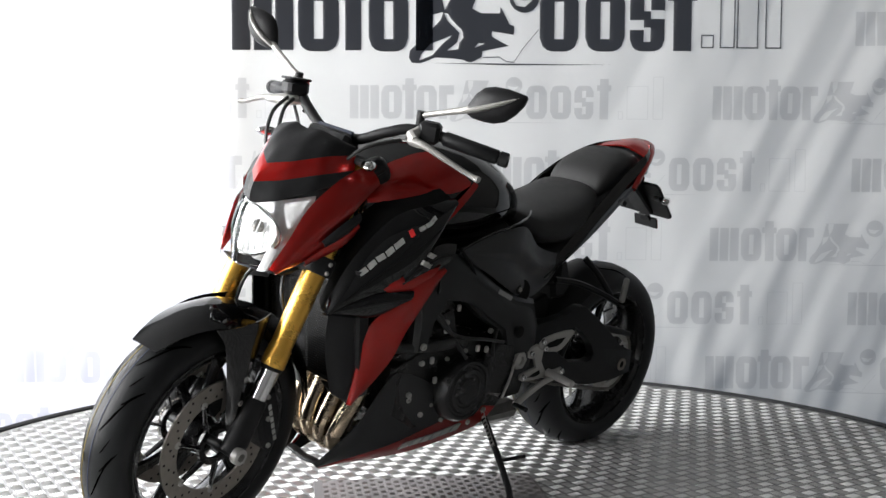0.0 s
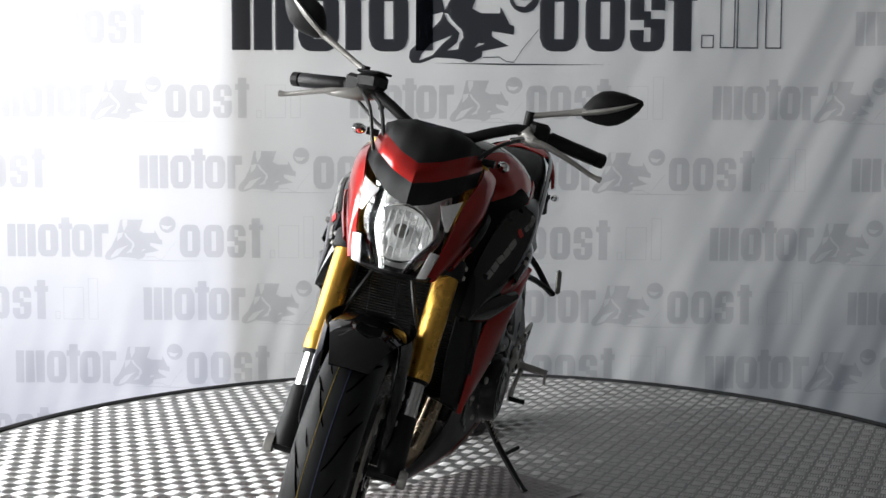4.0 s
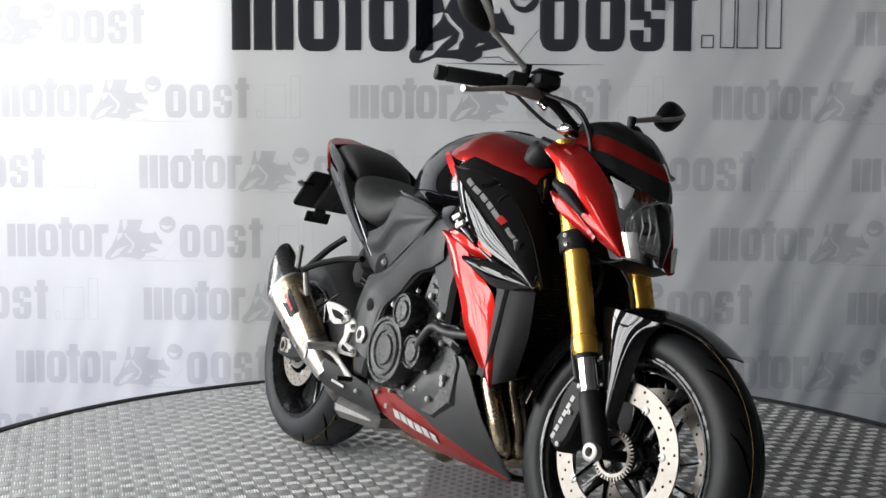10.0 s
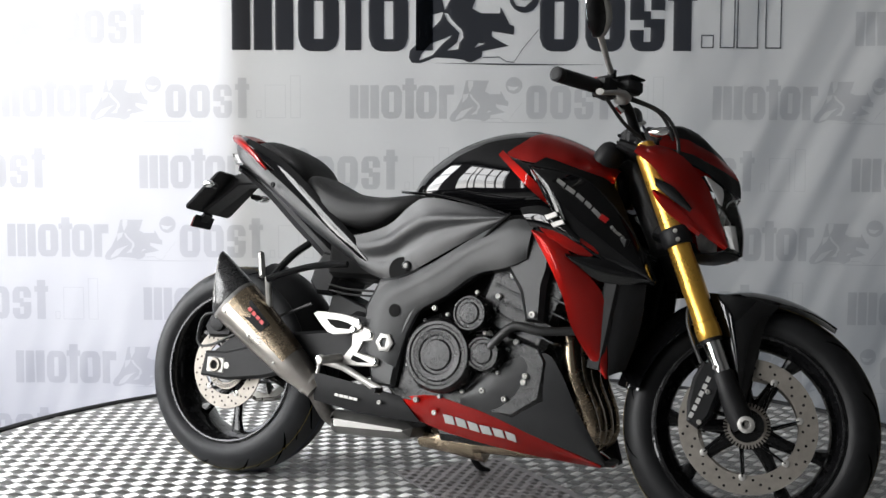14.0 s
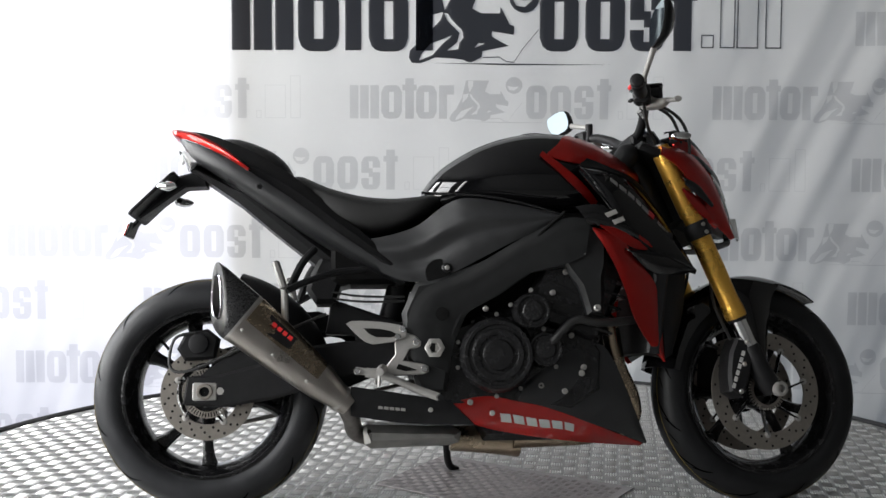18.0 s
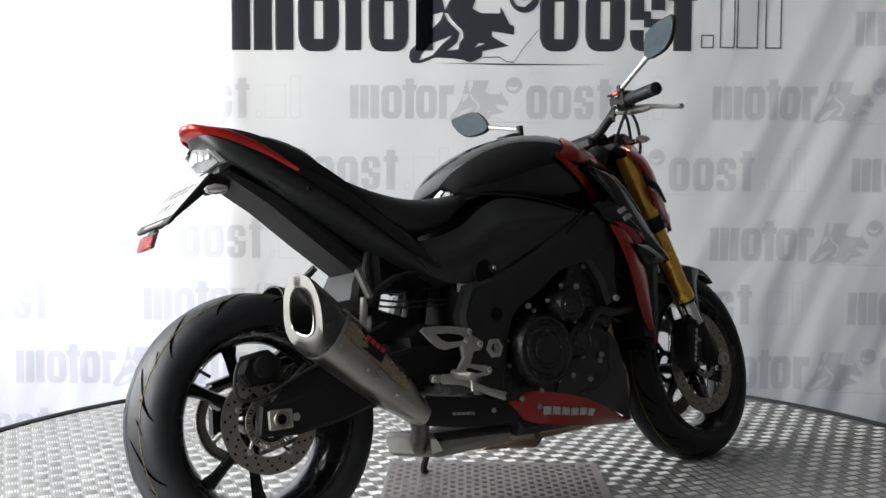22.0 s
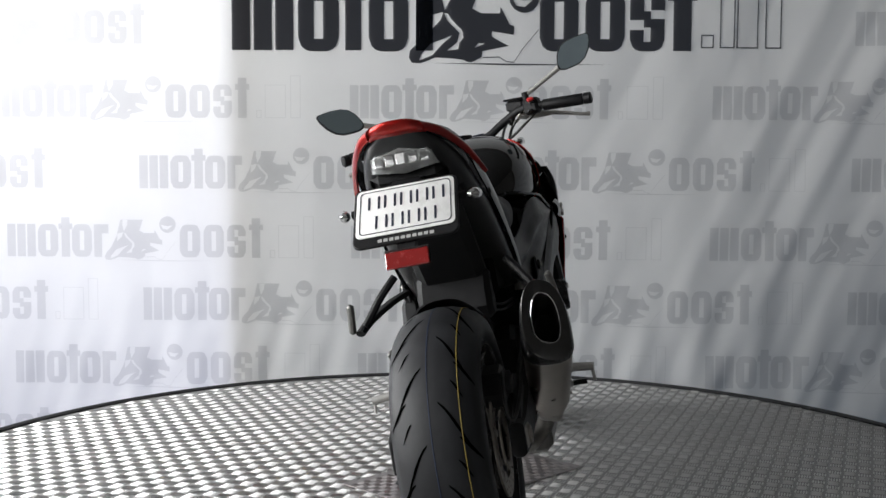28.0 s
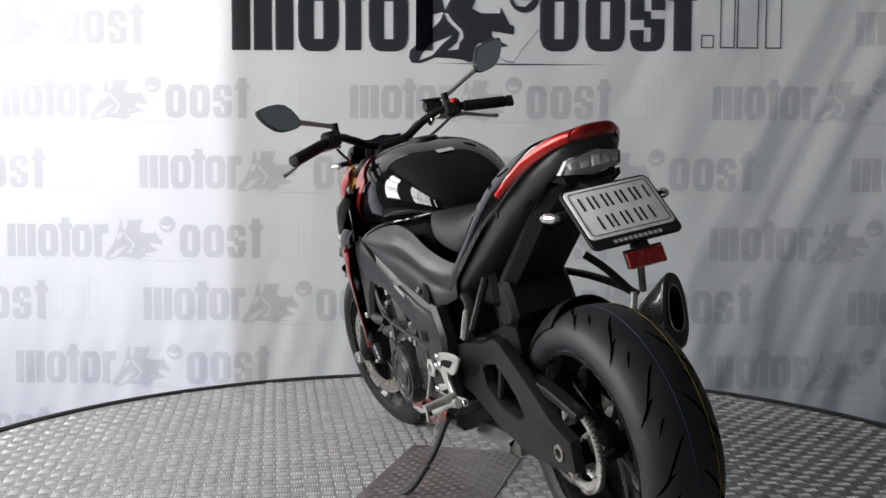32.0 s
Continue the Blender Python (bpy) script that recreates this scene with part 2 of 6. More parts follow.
    def sheet(self, rows, thick=0.003, push=(0, 0, 0)):
        """A curved panel through rows of points, given thickness inwards."""
        nr, nc = len(rows), len(rows[0])
        P = [[Vector(q) for q in r] for r in rows]
        N = []
        for i in range(nr):
            for j in range(nc):
                du = P[i][min(j + 1, nc - 1)] - P[i][max(j - 1, 0)]
                dv = P[min(i + 1, nr - 1)][j] - P[max(i - 1, 0)][j]
                n = du.cross(dv)
                N.append(n.normalized() if n.length > 1e-9 else Vector((0, 0, 0)))
        s = len(self.v)
        flat = [q for r in P for q in r]
        self.v += [tuple(q) for q in flat] + [tuple(q + thick * n) for q, n in zip(flat, N)]
        o = nr * nc
        for i in range(nr - 1):
            for j in range(nc - 1):
                a = s + i * nc + j
                self.f.append((a, a + nc, a + nc + 1, a + 1))
                self.f.append((a + o, a + 1 + o, a + nc + 1 + o, a + nc + o))
        edge = [(0, j) for j in range(nc)] + [(i, nc - 1) for i in range(1, nr)] + [(nr - 1, j) for j in range(nc - 2, -1, -1)] + [(i, 0) for i in range(nr - 2, 0, -1)]
        ids = [s + i * nc + j for i, j in edge]
        for k in range(len(ids)):
            a, b = ids[k], ids[(k + 1) % len(ids)]
            self.f.append((a, b, b + o, a + o))
        return self

    def ruled(self, a, b, nu=14, nv=6, bulge=0.0, out=(0, 1, 0), thick=0.003, prof=None):
        """A panel between two edge lines, bulging along out; prof gives offsets of its own, by share along and across."""
        A, B, out = resample(a, nu), resample(b, nu), Vector(out)
        rows = []
        for i in range(nv):
            k = i / (nv - 1)
            rows.append([A[j].lerp(B[j], k) + out * (bulge * 4 * k * (1 - k) + (prof(j / (nu - 1), k) if prof else 0)) for j in range(nu)])
        return self.sheet(rows, thick)

    def mirror(self):
        """Adds the same again on the other side of the middle plane."""
        n = len(self.v)
        self.v += [(x, -y, z) for x, y, z in self.v]
        self.f += [tuple(n + i for i in reversed(f)) for f in self.f]
        return self

    def flipped(self):
        g = G()
        g.v = [(x, -y, z) for x, y, z in self.v]
        g.f = [tuple(reversed(f)) for f in self.f]
        return g


def resample(pts, n, smooth=True):
    """n points along a smooth line through pts."""
    P = [Vector(q) for q in pts]
    if len(P) == 2:
        return [P[0].lerp(P[1], i / (n - 1)) for i in range(n)]
    out = []
    for i in range(n):
        u = i / (n - 1) * (len(P) - 1)
        k = min(int(u), len(P) - 2)
        t = u - k
        p0, p1, p2, p3 = P[max(k - 1, 0)], P[k], P[k + 1], P[min(k + 2, len(P) - 1)]
        out.append(0.5 * ((2 * p1) + (p2 - p0) * t + (2 * p0 - 5 * p1 + 4 * p2 - p3) * t * t + (3 * p1 - p0 - 3 * p2 + p3) * t ** 3))
    return out


def part(name, g, material, parent=None, label="", xf=None, sharp=38, fix=True):
    me = bpy.data.meshes.new(name)
    v = [tuple(xf @ Vector(q)) for q in g.v] if xf else g.v
    me.from_pydata(v, [], g.f)
    if fix:
        bm = bmesh.new()
        bm.from_mesh(me)
        bmesh.ops.recalc_face_normals(bm, faces=bm.faces)
        bm.to_mesh(me)
        bm.free()
    me.polygons.foreach_set("use_smooth", [True] * len(me.polygons))
    me.set_sharp_from_angle(angle=radians(sharp))
    me.materials.append(material)
    ob = new(name, me)
    if parent:
        ob.parent = parent
    if label:
        tagged(ob, label)
    return ob


def copy_part(ob, m, parent=None):
    """The same mesh again as another part."""
    o = ob.copy()
    scene.collection.objects.link(o)
    o.parent = parent or ob.parent
    o.matrix_basis = m
    return o


# ---- room ----
def slab(name, x0, x1, y0, y1, z0, z1, m, label):
    g = G().box(((x0 + x1) / 2, (y0 + y1) / 2, (z0 + z1) / 2), (x1 - x0, y1 - y0, z1 - z0), 0.002)
    return tagged(part(name, g, m), label, "room", kind="structure")


ZF = -0.55
slab("floor", -4.2, 4.2, -6.3, 2.6, ZF - 0.2, ZF, M_FLOOR, "grey concrete workshop floor round the turntable")
# ceiling and east wall are unseen, added dark to hold bounced light down
slab("ceiling", -4.2, 4.2, -6.3, 2.6, 3.4, 3.6, M_CEIL, "unseen dim grey ceiling, toned for the light it bounces")
slab("wall_east", 4.0, 4.2, -6.3, 2.6, ZF, 3.4, M_WALL, "unseen dark wall beside the turntable, toned to limit bounced light")


def wall_with_hole(name, along, x0, x1, d0, d1, a0, a1, h0, h1, label):
    """A wall with one opening; along is the axis it runs on."""
    def b(u0, u1, z0, z1):
        g.box(((u0 + u1) / 2, (d0 + d1) / 2, (z0 + z1) / 2) if along == "x" else ((d0 + d1) / 2, (u0 + u1) / 2, (z0 + z1) / 2),
              (u1 - u0, d1 - d0, z1 - z0) if along == "x" else (d1 - d0, u1 - u0, z1 - z0), 0.001)
    g = G()
    b(x0, a0, ZF, 3.4)
    b(a1, x1, ZF, 3.4)
    if h0 > ZF + 0.01:
        b(a0, a1, ZF, h0)
    b(a0, a1, h1, 3.4)
    return tagged(part(name, g, M_WALL), label, "wall", kind="structure")


wall_with_hole("wall_west", "y", -6.3, 2.6, -3.70, -3.5, -4.75, 1.05, 0.3, 3.1, "dark plaster wall with a wide daylight window")
wall_with_hole("wall_north", "x", -3.5, -1.03, 2.095, 2.295, -3.45, -1.075, ZF, 3.3, "plaster wall with a bright window behind the cloth")
# unseen wall, opened only for the added fill lamp
wall_with_hole("wall_north_2", "x", -1.03, 4.0, 2.095, 2.295, -1.0, 3.5, -0.45, 3.15, "unseen plaster wall with an added opening for the weak fill lamp")
# unseen glowing board that backlights the left of the cloth
tagged(part("backdrop", G().box((-2.2625, 2.085, 1.375), (2.374, 0.01, 3.84), 0.001), M_SKYGLOW), "glowing board standing in for hazy daylight in the window behind the banner", "sky", kind="structure")
slab("window_post", -1.072, -0.95, 2.046, 2.094, ZF, 3.3, M_WALL, "post beside the window behind the banner")
# unseen wall added as a bounce surface for the camera side
slab("wall_south", -3.5, 4.0, -6.2, -6.0, ZF, 3.4, M_FILL_WALL, "unseen grey wall added behind the camera to bounce fill light")


def window_bars(name, along, d, a0, a1, h0, h1, n, label):
    w = tagged(new(name), label, "window", kind="structure")
    for u, wide in ((-4.63, 0.26), (-3.575, 1.05), (-0.325, 0.83), (1.05, 0.08)):
        g = G().box((d, u, (h0 + h1) / 2), (0.06, wide, h1 - h0))
        part("window_frame", g, M_FRAME_W, w)
    # unseen bars, added to break up the window's reflection in the paint
    for u in (-2.65, -2.20, -1.60, -1.28):
        part("added_glazing_bar", G().box((d + 0.004, u, (h0 + h1) / 2), (0.04, 0.07, h1 - h0)), M_FRAME_W, w)
    for z in (1.05, 1.30, 2.15):
        part("added_glazing_bar", G().box((d + 0.008, (a0 + a1) / 2, z), (0.035, a1 - a0, 0.06)), M_FRAME_W, w)
    for z in (h0 + 0.03, h1 - 0.03):
        g = G().box(((a0 + a1) / 2, d + 0.001, z) if along == "x" else (d + 0.001, (a0 + a1) / 2, z), (a1 - a0, 0.055, 0.05) if along == "x" else (0.055, a1 - a0, 0.05))
        part("window_frame", g, M_FRAME_W, w)
    return w


window_bars("window_1", "y", -3.30, -4.75, 1.05, 0.3, 3.1, 5, "wide grey-framed window letting in daylight")

# ---- banner ----
YB = 2.06


def cloth_y(x, z):
    """Folds of the hanging cloth: slack and slanting to the right, taut to the left."""
    right = max(0.0, min(1.0, (x - 0.15) / 1.3))
    s = x - 0.52 * (z - 0.3)
    drift = noise.noise(Vector((s * 1.3, z * 0.5, 3.1)))
    swell = 0.45 + 0.9 * abs(noise.noise(Vector((s * 2.1, z * 0.9, 7.7))))
    f = right * swell * (0.0080 * math.sin(s * 15.0 + 2.5 * drift) + 0.0036 * math.sin(s * 33.0 + 4.0 * drift + 1.3) + 0.0016 * math.sin(s * 61.0 + 5.0 * drift))
    f += 0.0035 * math.sin(x * 7.0 + 0.6 * z) + 0.0018 * math.sin(x * 19.0 + 1.7 * z + 0.5)
    f += 0.003 * noise.noise(Vector((x * 5.0, z * 1.6, 1.0)))
    low = max(0.0, min(1.0, (0.62 - z) / 0.7))
    f += low * (0.0050 * math.sin(x * 24.0 + 0.8 + 0.5 * z) + 0.0028 * math.sin((x - 0.3 * z) * 47.0 + 2.0))
    return YB - 0.040 - f


def banner():
    b = tagged(new("banner"), "white printed cloth banner hanging in soft folds behind the turntable", "banner", kind="structure")
    g = G()
    nx, nz = 460, 72
    x0, x1, z0, z1 = -3.42, 3.6, -0.53, 3.1
    for j in range(nz + 1):
        for i in range(nx + 1):
            x, z = x0 + (x1 - x0) * i / nx, z0 + (z1 - z0) * j / nz
            g.v.append((x, cloth_y(x, z), z))
    for j in range(nz):
        for i in range(nx):
            a = j * (nx + 1) + i
            g.f.append((a, a + 1, a + nx + 2, a + nx + 1))
    part("cloth", g, M_CLOTH, b, fix=False, sharp=180)
    return b


BANNER = banner()
BX, BZ, BK = -0.0922, 1.6585, 0.002605   # print scale on the cloth


def bx(u):
    return BX + (u - 784) * BK


def bz(w):
    return BZ - w * BK


def patch(g, u0, u1, bot, top, rows=3):
    """A printed patch between two edge lines given as functions of u in print units."""
    n = max(2, int(abs(u1 - u0) / 6) + 1)
    s = len(g.v)
    for i in range(n + 1):
        u = u0 + (u1 - u0) * i / n
        for k in range(rows + 1):
            w = bot(u) + (top(u) - bot(u)) * k / rows
            x, z = bx(u), bz(w)
            g.v.append((x, cloth_y(x, z) - 0.004, z))
    for i in range(n):
        for k in range(rows):
            a = s + i * (rows + 1) + k
            g.f.append((a, a + rows + 1, a + rows + 2, a + 1))


def flush(g, m, label=""):
    """Turns what has been gathered into one printed part."""
    if g.f:
        part("print_bar", G_of(g), m, BANNER, label, fix=False, sharp=180)
        g.v.clear()
        g.f.clear()


def G_of(g):
    o = G()
    o.v, o.f = list(g.v), list(g.f)
    return o


def block(g, u0, u1, w0, w1, r=0.0, slot=None):
    """A bar with rounded ends, with an optional narrow slot down the middle. w0 is the upper edge."""
    h = w1 - w0

    def cut(u):
        e = min(u - u0, u1 - u)
        return 0 if e >= r or r <= 0 else r - math.sqrt(max(0, r * r - (r - e) ** 2))
    if slot is None:
        patch(g, u0, u1, lambda u: w1 - cut(u), lambda u: w0 + cut(u))
        return
    c, sw, inset = (u0 + u1) / 2, slot, h * 0.2
    patch(g, u0, c - sw, lambda u: w1 - cut(u), lambda u: w0 + cut(u))
    patch(g, c + sw, u1, lambda u: w1 - cut(u), lambda u: w0 + cut(u))
    patch(g, c - sw, c + sw, lambda u: w0 + inset, lambda u: w0, 1)
    patch(g, c - sw, c + sw, lambda u: w1, lambda u: w1 - inset, 1)


def notched(g, u0, u1, w0, w1, r):
    """A rounded bar with a slot in from the right and, lower down, one from the left."""
    h, d = w1 - w0, u1 - u0

    def cut(u):
        e = min(u - u0, u1 - u)
        return 0 if e >= r else r - math.sqrt(max(0, r * r - (r - e) ** 2))
    a, b = u0 + d * 0.40, u0 + d * 0.60
    patch(g, u0, a, lambda u: w0 + h * 0.50, lambda u: w0 + cut(u))
    patch(g, u0, a, lambda u: w1 - cut(u), lambda u: w0 + h * 0.66, 2)
    patch(g, b, u1, lambda u: w0 + h * 0.34, lambda u: w0 + cut(u), 2)
    patch(g, b, u1, lambda u: w1 - cut(u), lambda u: w0 + h * 0.48)
    patch(g, a, b, lambda u: w0 + h * 0.15, lambda u: w0, 1)
    patch(g, a, b, lambda u: w0 + h * 0.62, lambda u: w0 + h * 0.36, 1)
    patch(g, a, b, lambda u: w1, lambda u: w1 - h * 0.15, 1)


def outline_block(g, u0, u1, w0, w1, t):
    patch(g, u0, u1, lambda u: w0 + t, lambda u: w0, 1)
    patch(g, u0, u1, lambda u: w1, lambda u: w1 - t, 1)
    patch(g, u0, u0 + t, lambda u: w1 - t, lambda u: w0 + t)
    patch(g, u1 - t, u1, lambda u: w1 - t, lambda u: w0 + t)


def filled(g, loops, step):
    """Printed area inside closed lines (even-odd), laid in narrow upright strips."""
    edges = [(p, q) for l in loops for p, q in zip(l, l[1:] + l[:1])]
    cuts = sorted({round(p[0], 3) for l in loops for p in l})
    us = []
    for a, b in zip(cuts, cuts[1:]):
        n = max(1, int((b - a) / step + 0.5))
        us += [(a + (b - a) * i / n, a + (b - a) * (i + 1) / n) for i in range(n)]
    for a, b in us:
        if b - a < 1e-6:
            continue
        hits = []
        for p, q in edges:
            lo, hi = min(p[0], q[0]), max(p[0], q[0])
            if lo <= a + 1e-3 and hi >= b - 1e-3 and hi - lo > 1e-6:
                f = lambda u, p=p, q=q: p[1] + (q[1] - p[1]) * (u - p[0]) / (q[0] - p[0])
                hits.append((f((a + b) / 2), f))
        hits.sort(key=lambda h: h[0])
        for (_, f0), (_, f1) in zip(hits[0::2], hits[1::2]):
            patch(g, a, b, f1, f0, 2)


BODY = [(735, -12), (735, 84), (725, 94), (723, 106), (728, 115), (742, 116), (757, 111), (768, 106), (800, 108), (818, 110), (826, 114), (833, 114), (850, 105), (851, 95), (897, 86), (872, 73), (867, 69), (868, 61),
        (905, 67), (906, 52), (898, 49), (882, 19), (881, 30), (848, 30), (833, 22), (845, -12)]
GAPS = [[(781, -11), (797, -11), (795, 6), (785, 25), (780, 3)], [(765, 32), (783, 28), (778, 42), (763, 57)],
        [(784, 30), (791, 31), (797, 41), (816, 60), (818, 72), (811, 81), (809, 92), (790, 94), (807, 80), (811, 64), (790, 43)],
        [(741, 111), (745, 100), (761, 82), (799, 68), (781, 83), (764, 102)], [(838, 89), (844, 81), (855, 82)]]


SLIM = [(774, -12), (762, 40), (744, 76), (729, 92)] + BODY[3:]


def emblem(g, u, w, k, body=BODY):
    """Dark swoosh device with a ball above it, between the two halves of the print."""
    def put(l):
        return [(u + k * (x - 724 + 0.003 * i), w + k * (y - 112)) for i, (x, y) in enumerate(l)]
    filled(g, [put(body)] + [put(l) for l in GAPS], 7 * k)
    ball = [(923 + 26 * math.cos(a), 3 + 26 * math.sin(a)) for a in [2 * math.pi * (i + 0.5) / 26 for i in range(26)]]
    visor = [(902, 4), (909, 17), (924, 19), (938, 6), (922, 8)]
    filled(g, [put(ball), put(visor)], 7 * k)
    wire = [(949, 57), (938, 70), (920, 92), (906, 114), (893, 113), (880, 105), (852, 106)]
    for (x0, y0), (x1, y1) in zip(wire, wire[1:]):
        filled(g, [put([(x0, y0 - 0.8), (x1, y1 - 0.8), (x1, y1 + 0.8), (x0, y0 + 0.8)])], 9 * k)
    filled(g, [put([(762, 115.6), (860, 116), (1076, 117.6), (900, 119.2)])], 12 * k)


def big_print():
    g = G()
    m = M_PRINT_DARK
    w1, w0 = 94, -12
    for a, b in ((414, 446), (452, 484), (490, 522)):
        block(g, a, b, w0 if a < 420 else w0 + 3, w1)
    flush(g, m, "large dark grey printed mark")
    for a, b, e in ((530, 601, 2), (653, 722, 2), (950, 1017, 1), (1029, 1097, 1)):
        block(g, a, b, w0, w1 + e, 24, 8)
        flush(g, m)
    for a, b in ((612, 640), (1181, 1212)):
        block(g, a, b, -34, w1)
        block(g, a - 10, a, -10, 8)
        block(g, b, b + 9, -10, 8)
        flush(g, m)
    block(g, 735, 765, w0, w1)
    flush(g, m)
    notched(g, 1106, 1166, w0, w1, 20)
    flush(g, m)
    emblem(g, 724, 112, 1.0)
    flush(g, m, "dark abstract printed device")
    for a, b, top in ((1229, 1251, 66), (1261, 1287, -10), (1290, 1328, -10), (1340, 1368, -40)):
        outline_block(g, a, b, top, 89, 2.2)
        flush(g, M_PRINT_DARK)


def small_print(u, w):
    """One small grey mark; u, w is its lower left corner."""
    g, h, m = G(), 58, M_PRINT_GREY
    for a in (0, 18, 36):
        block(g, u + a, u + a + 15, w - h, w)
    flush(g, m)
    for a in (55, 116, 308, 350):
        block(g, u + a, u + a + 36, w - h, w, 12, 4)
        flush(g, m)
    for a in (97, 436):
        block(g, u + a, u + a + 15, w - h - 12, w)
        block(g, u + a - 5, u + a, w - h - 1, w - h + 9)
        block(g, u + a + 15, u + a + 20, w - h - 1, w - h + 9)
        flush(g, m)
    block(g, u + 156, u + 170, w - h, w)
    block(g, u + 170, u + 182, w - h, w - h + 16)
    flush(g, m)
    notched(g, u + 392, u + 425, w - h, w, 10)
    flush(g, m)
    emblem(g, u + 175, w + 3, 0.56, SLIM)
    flush(g, m)
    for a, b, t in ((468, 477, 14), (483, 520, h), (528, 546, h + 16)):
        outline_block(g, u + a, u + b, w - t, w, 1.3)
        flush(g, M_PRINT_LINE)


big_print()
for w, starts in ((84, (-195, 1495)), (212, (-12, 620, 1252)), (336, (-375, 248, 870, 1496)), (458, (10, 622, 1252)),
                  (570, (-375, 252, 872, 1496)), (685, (20, 634, 1249)), (800, (-375, 250, 870, 1496))):
    for u in starts:
        small_print(u, w)

# ---- turntable ----
RT = 1.6527


def tread_cells(g, inside, cell, n, length, width, height, x0, x1, y0, y1, z=0.0):
    """Raised bars in groups whose direction alternates from cell to cell."""
    nx, ny = int((x1 - x0) / cell), int((y1 - y0) / cell)
    for i in range(nx):
        for j in range(ny):
            cx, cy = x0 + (i + 0.5) * cell, y0 + (j + 0.5) * cell
            if not inside(cx, cy):
                continue
            turned = (i + j) % 2
            for k in range(n):
                o = (k - (n - 1) / 2) * cell / (n + 0.15) * 0.94
                s = len(g.v)
                L, Wd = length / 2, width / 2
                for a, b, h in ((-L, 0, 0), (-L * 0.55, -Wd, 0), (L * 0.55, -Wd, 0), (L, 0, 0), (L * 0.55, Wd, 0), (-L * 0.55, Wd, 0), (-L * 0.6, 0, height), (L * 0.6, 0, height)):
                    g.v.append((cx + (o + b if turned else a), cy + (a if turned else o + b), z + h))
                g.f += [(s, s + 1, s + 6), (s + 1, s + 2, s + 7, s + 6), (s + 2, s + 3, s + 7), (s + 3, s + 4, s + 7), (s + 4, s + 5, s + 6, s + 7), (s + 5, s, s + 6)]


def turntable():
    t = tagged(new("turntable"), "round turntable covered in bare aluminium tread plate with a black edge", "turntable")
    g = G().lathe([(-0.54, 0.0001), (-0.54, RT - 0.06), (-0.15, RT - 0.04), (-0.012, RT - 0.012), (-0.004, RT - 0.006), (0.0, RT - 0.02), (0.0, 0.0001)], axis="z", seg=160)
    part("deck", g, M_ALU_SHADED, t, "scuffed aluminium tread plate")
    # bars in the lighter tone, painting the light that relief catches
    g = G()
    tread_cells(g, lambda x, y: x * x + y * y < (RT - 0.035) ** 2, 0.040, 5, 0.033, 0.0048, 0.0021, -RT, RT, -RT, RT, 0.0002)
    tagged(part("tread_relief", g, M_ALU_BAR_LIT, t, fix=False, sharp=20), kind="stuff")
    g = G().lathe([(-0.012, RT - 0.008), (0.004, RT - 0.010), (0.010, RT - 0.002), (0.008, RT + 0.010), (-0.03, RT + 0.012), (-0.03, RT - 0.008)], axis="z", seg=160)
    part("edge_strip", g, M_EDGE, t, "black rubber edge strip")
    return t


TURNTABLE = turntable()


def plate_mat():
    p = tagged(new("steel_plate"), "loose dark tread plate lying under the side stand", "plate")
    m = pose(0.115, 0.03, 0.0, 0, 0, -23.0)
    g = G().box((0, 0, 0.0035), (0.62, 0.36, 0.003), 0.001)
    part("sheet", g, M_MATPLATE, p, xf=m)
    g = G()
    tread_cells(g, lambda x, y: True, 0.022, 3, 0.017, 0.0035, 0.0013, -0.305, 0.305, -0.175, 0.175, 0.005)
    tagged(part("tread_relief", g, M_MATPLATE, p, xf=m, fix=False, sharp=20), kind="stuff")
    return p


PLATE = plate_mat()

# ---- motorcycle ----
BASE = Matrix.Translation((-0.6124, -0.2956, -0.0043)) @ pose(0, 0, 0, 0, 0, 13.3) @ pose(0, 0, 0, -11.0, 0, 0)
BIKE = tagged(new("motorcycle"), "red and black motorcycle with gold forks on its side stand", "motorcycle")
STEER = Matrix.Translation((1.14, 0, 0.9)) @ Matrix.Rotation(radians(9.5), 4, Vector((-0.4226, 0, 0.9063))) @ Matrix.Translation((-1.14, 0, -0.9))


def bolt(c, r=0.007, h=0.006, side=-1, m=None, parent=None, xf=None):
    g = G().lathe([(0, r), (side * h * 0.7, r), (side * h, r * 0.75), (side * h, r * 0.45), (side * h * 0.4, r * 0.35), (side * h * 0.4, 0.0002)], c, "y", 12)
    return part("bolt", g, m or M_SILVER, parent or BIKE, "", xf)


def on_panel(a, b, u, v, bulge, out, nu=24):
    """The place at share u along and v across a ruled panel."""
    A, B = resample(a, nu), resample(b, nu)
    k = u * (nu - 1)
    i = min(int(k), nu - 2)
    p, q = A[i].lerp(A[i + 1], k - i), B[i].lerp(B[i + 1], k - i)
    return p.lerp(q, v) + Vector(out) * bulge * 4 * v * (1 - v)


def bars(n, a, b, h, depth, material, parent, label, up=(0, 0, 1), gap=0.28, lean=0.0, xf=None, out=(0, -1, 0), name="lettering_bar"):
    """A row of plain bars standing for a printed word, from a to b."""
    a, b, up, out = Vector(a), Vector(b), Vector(up).normalized(), Vector(out).normalized()
    d = (b - a) / n
    res = []
    for i in range(n):
        q = a + d * i
        w = d * (1 - gap)
        sh = d.normalized() * lean * h
        g = G()
        rings = []
        for k in (0.0, 1.0):
            o = out * depth * k
            rings.append([q + o, q + w + o, q + w + up * h + sh + o, q + up * h + sh + o])
        g.loft(rings)
        res.append(part(name, g, material, parent, label if i == 0 else "", xf))
    return res


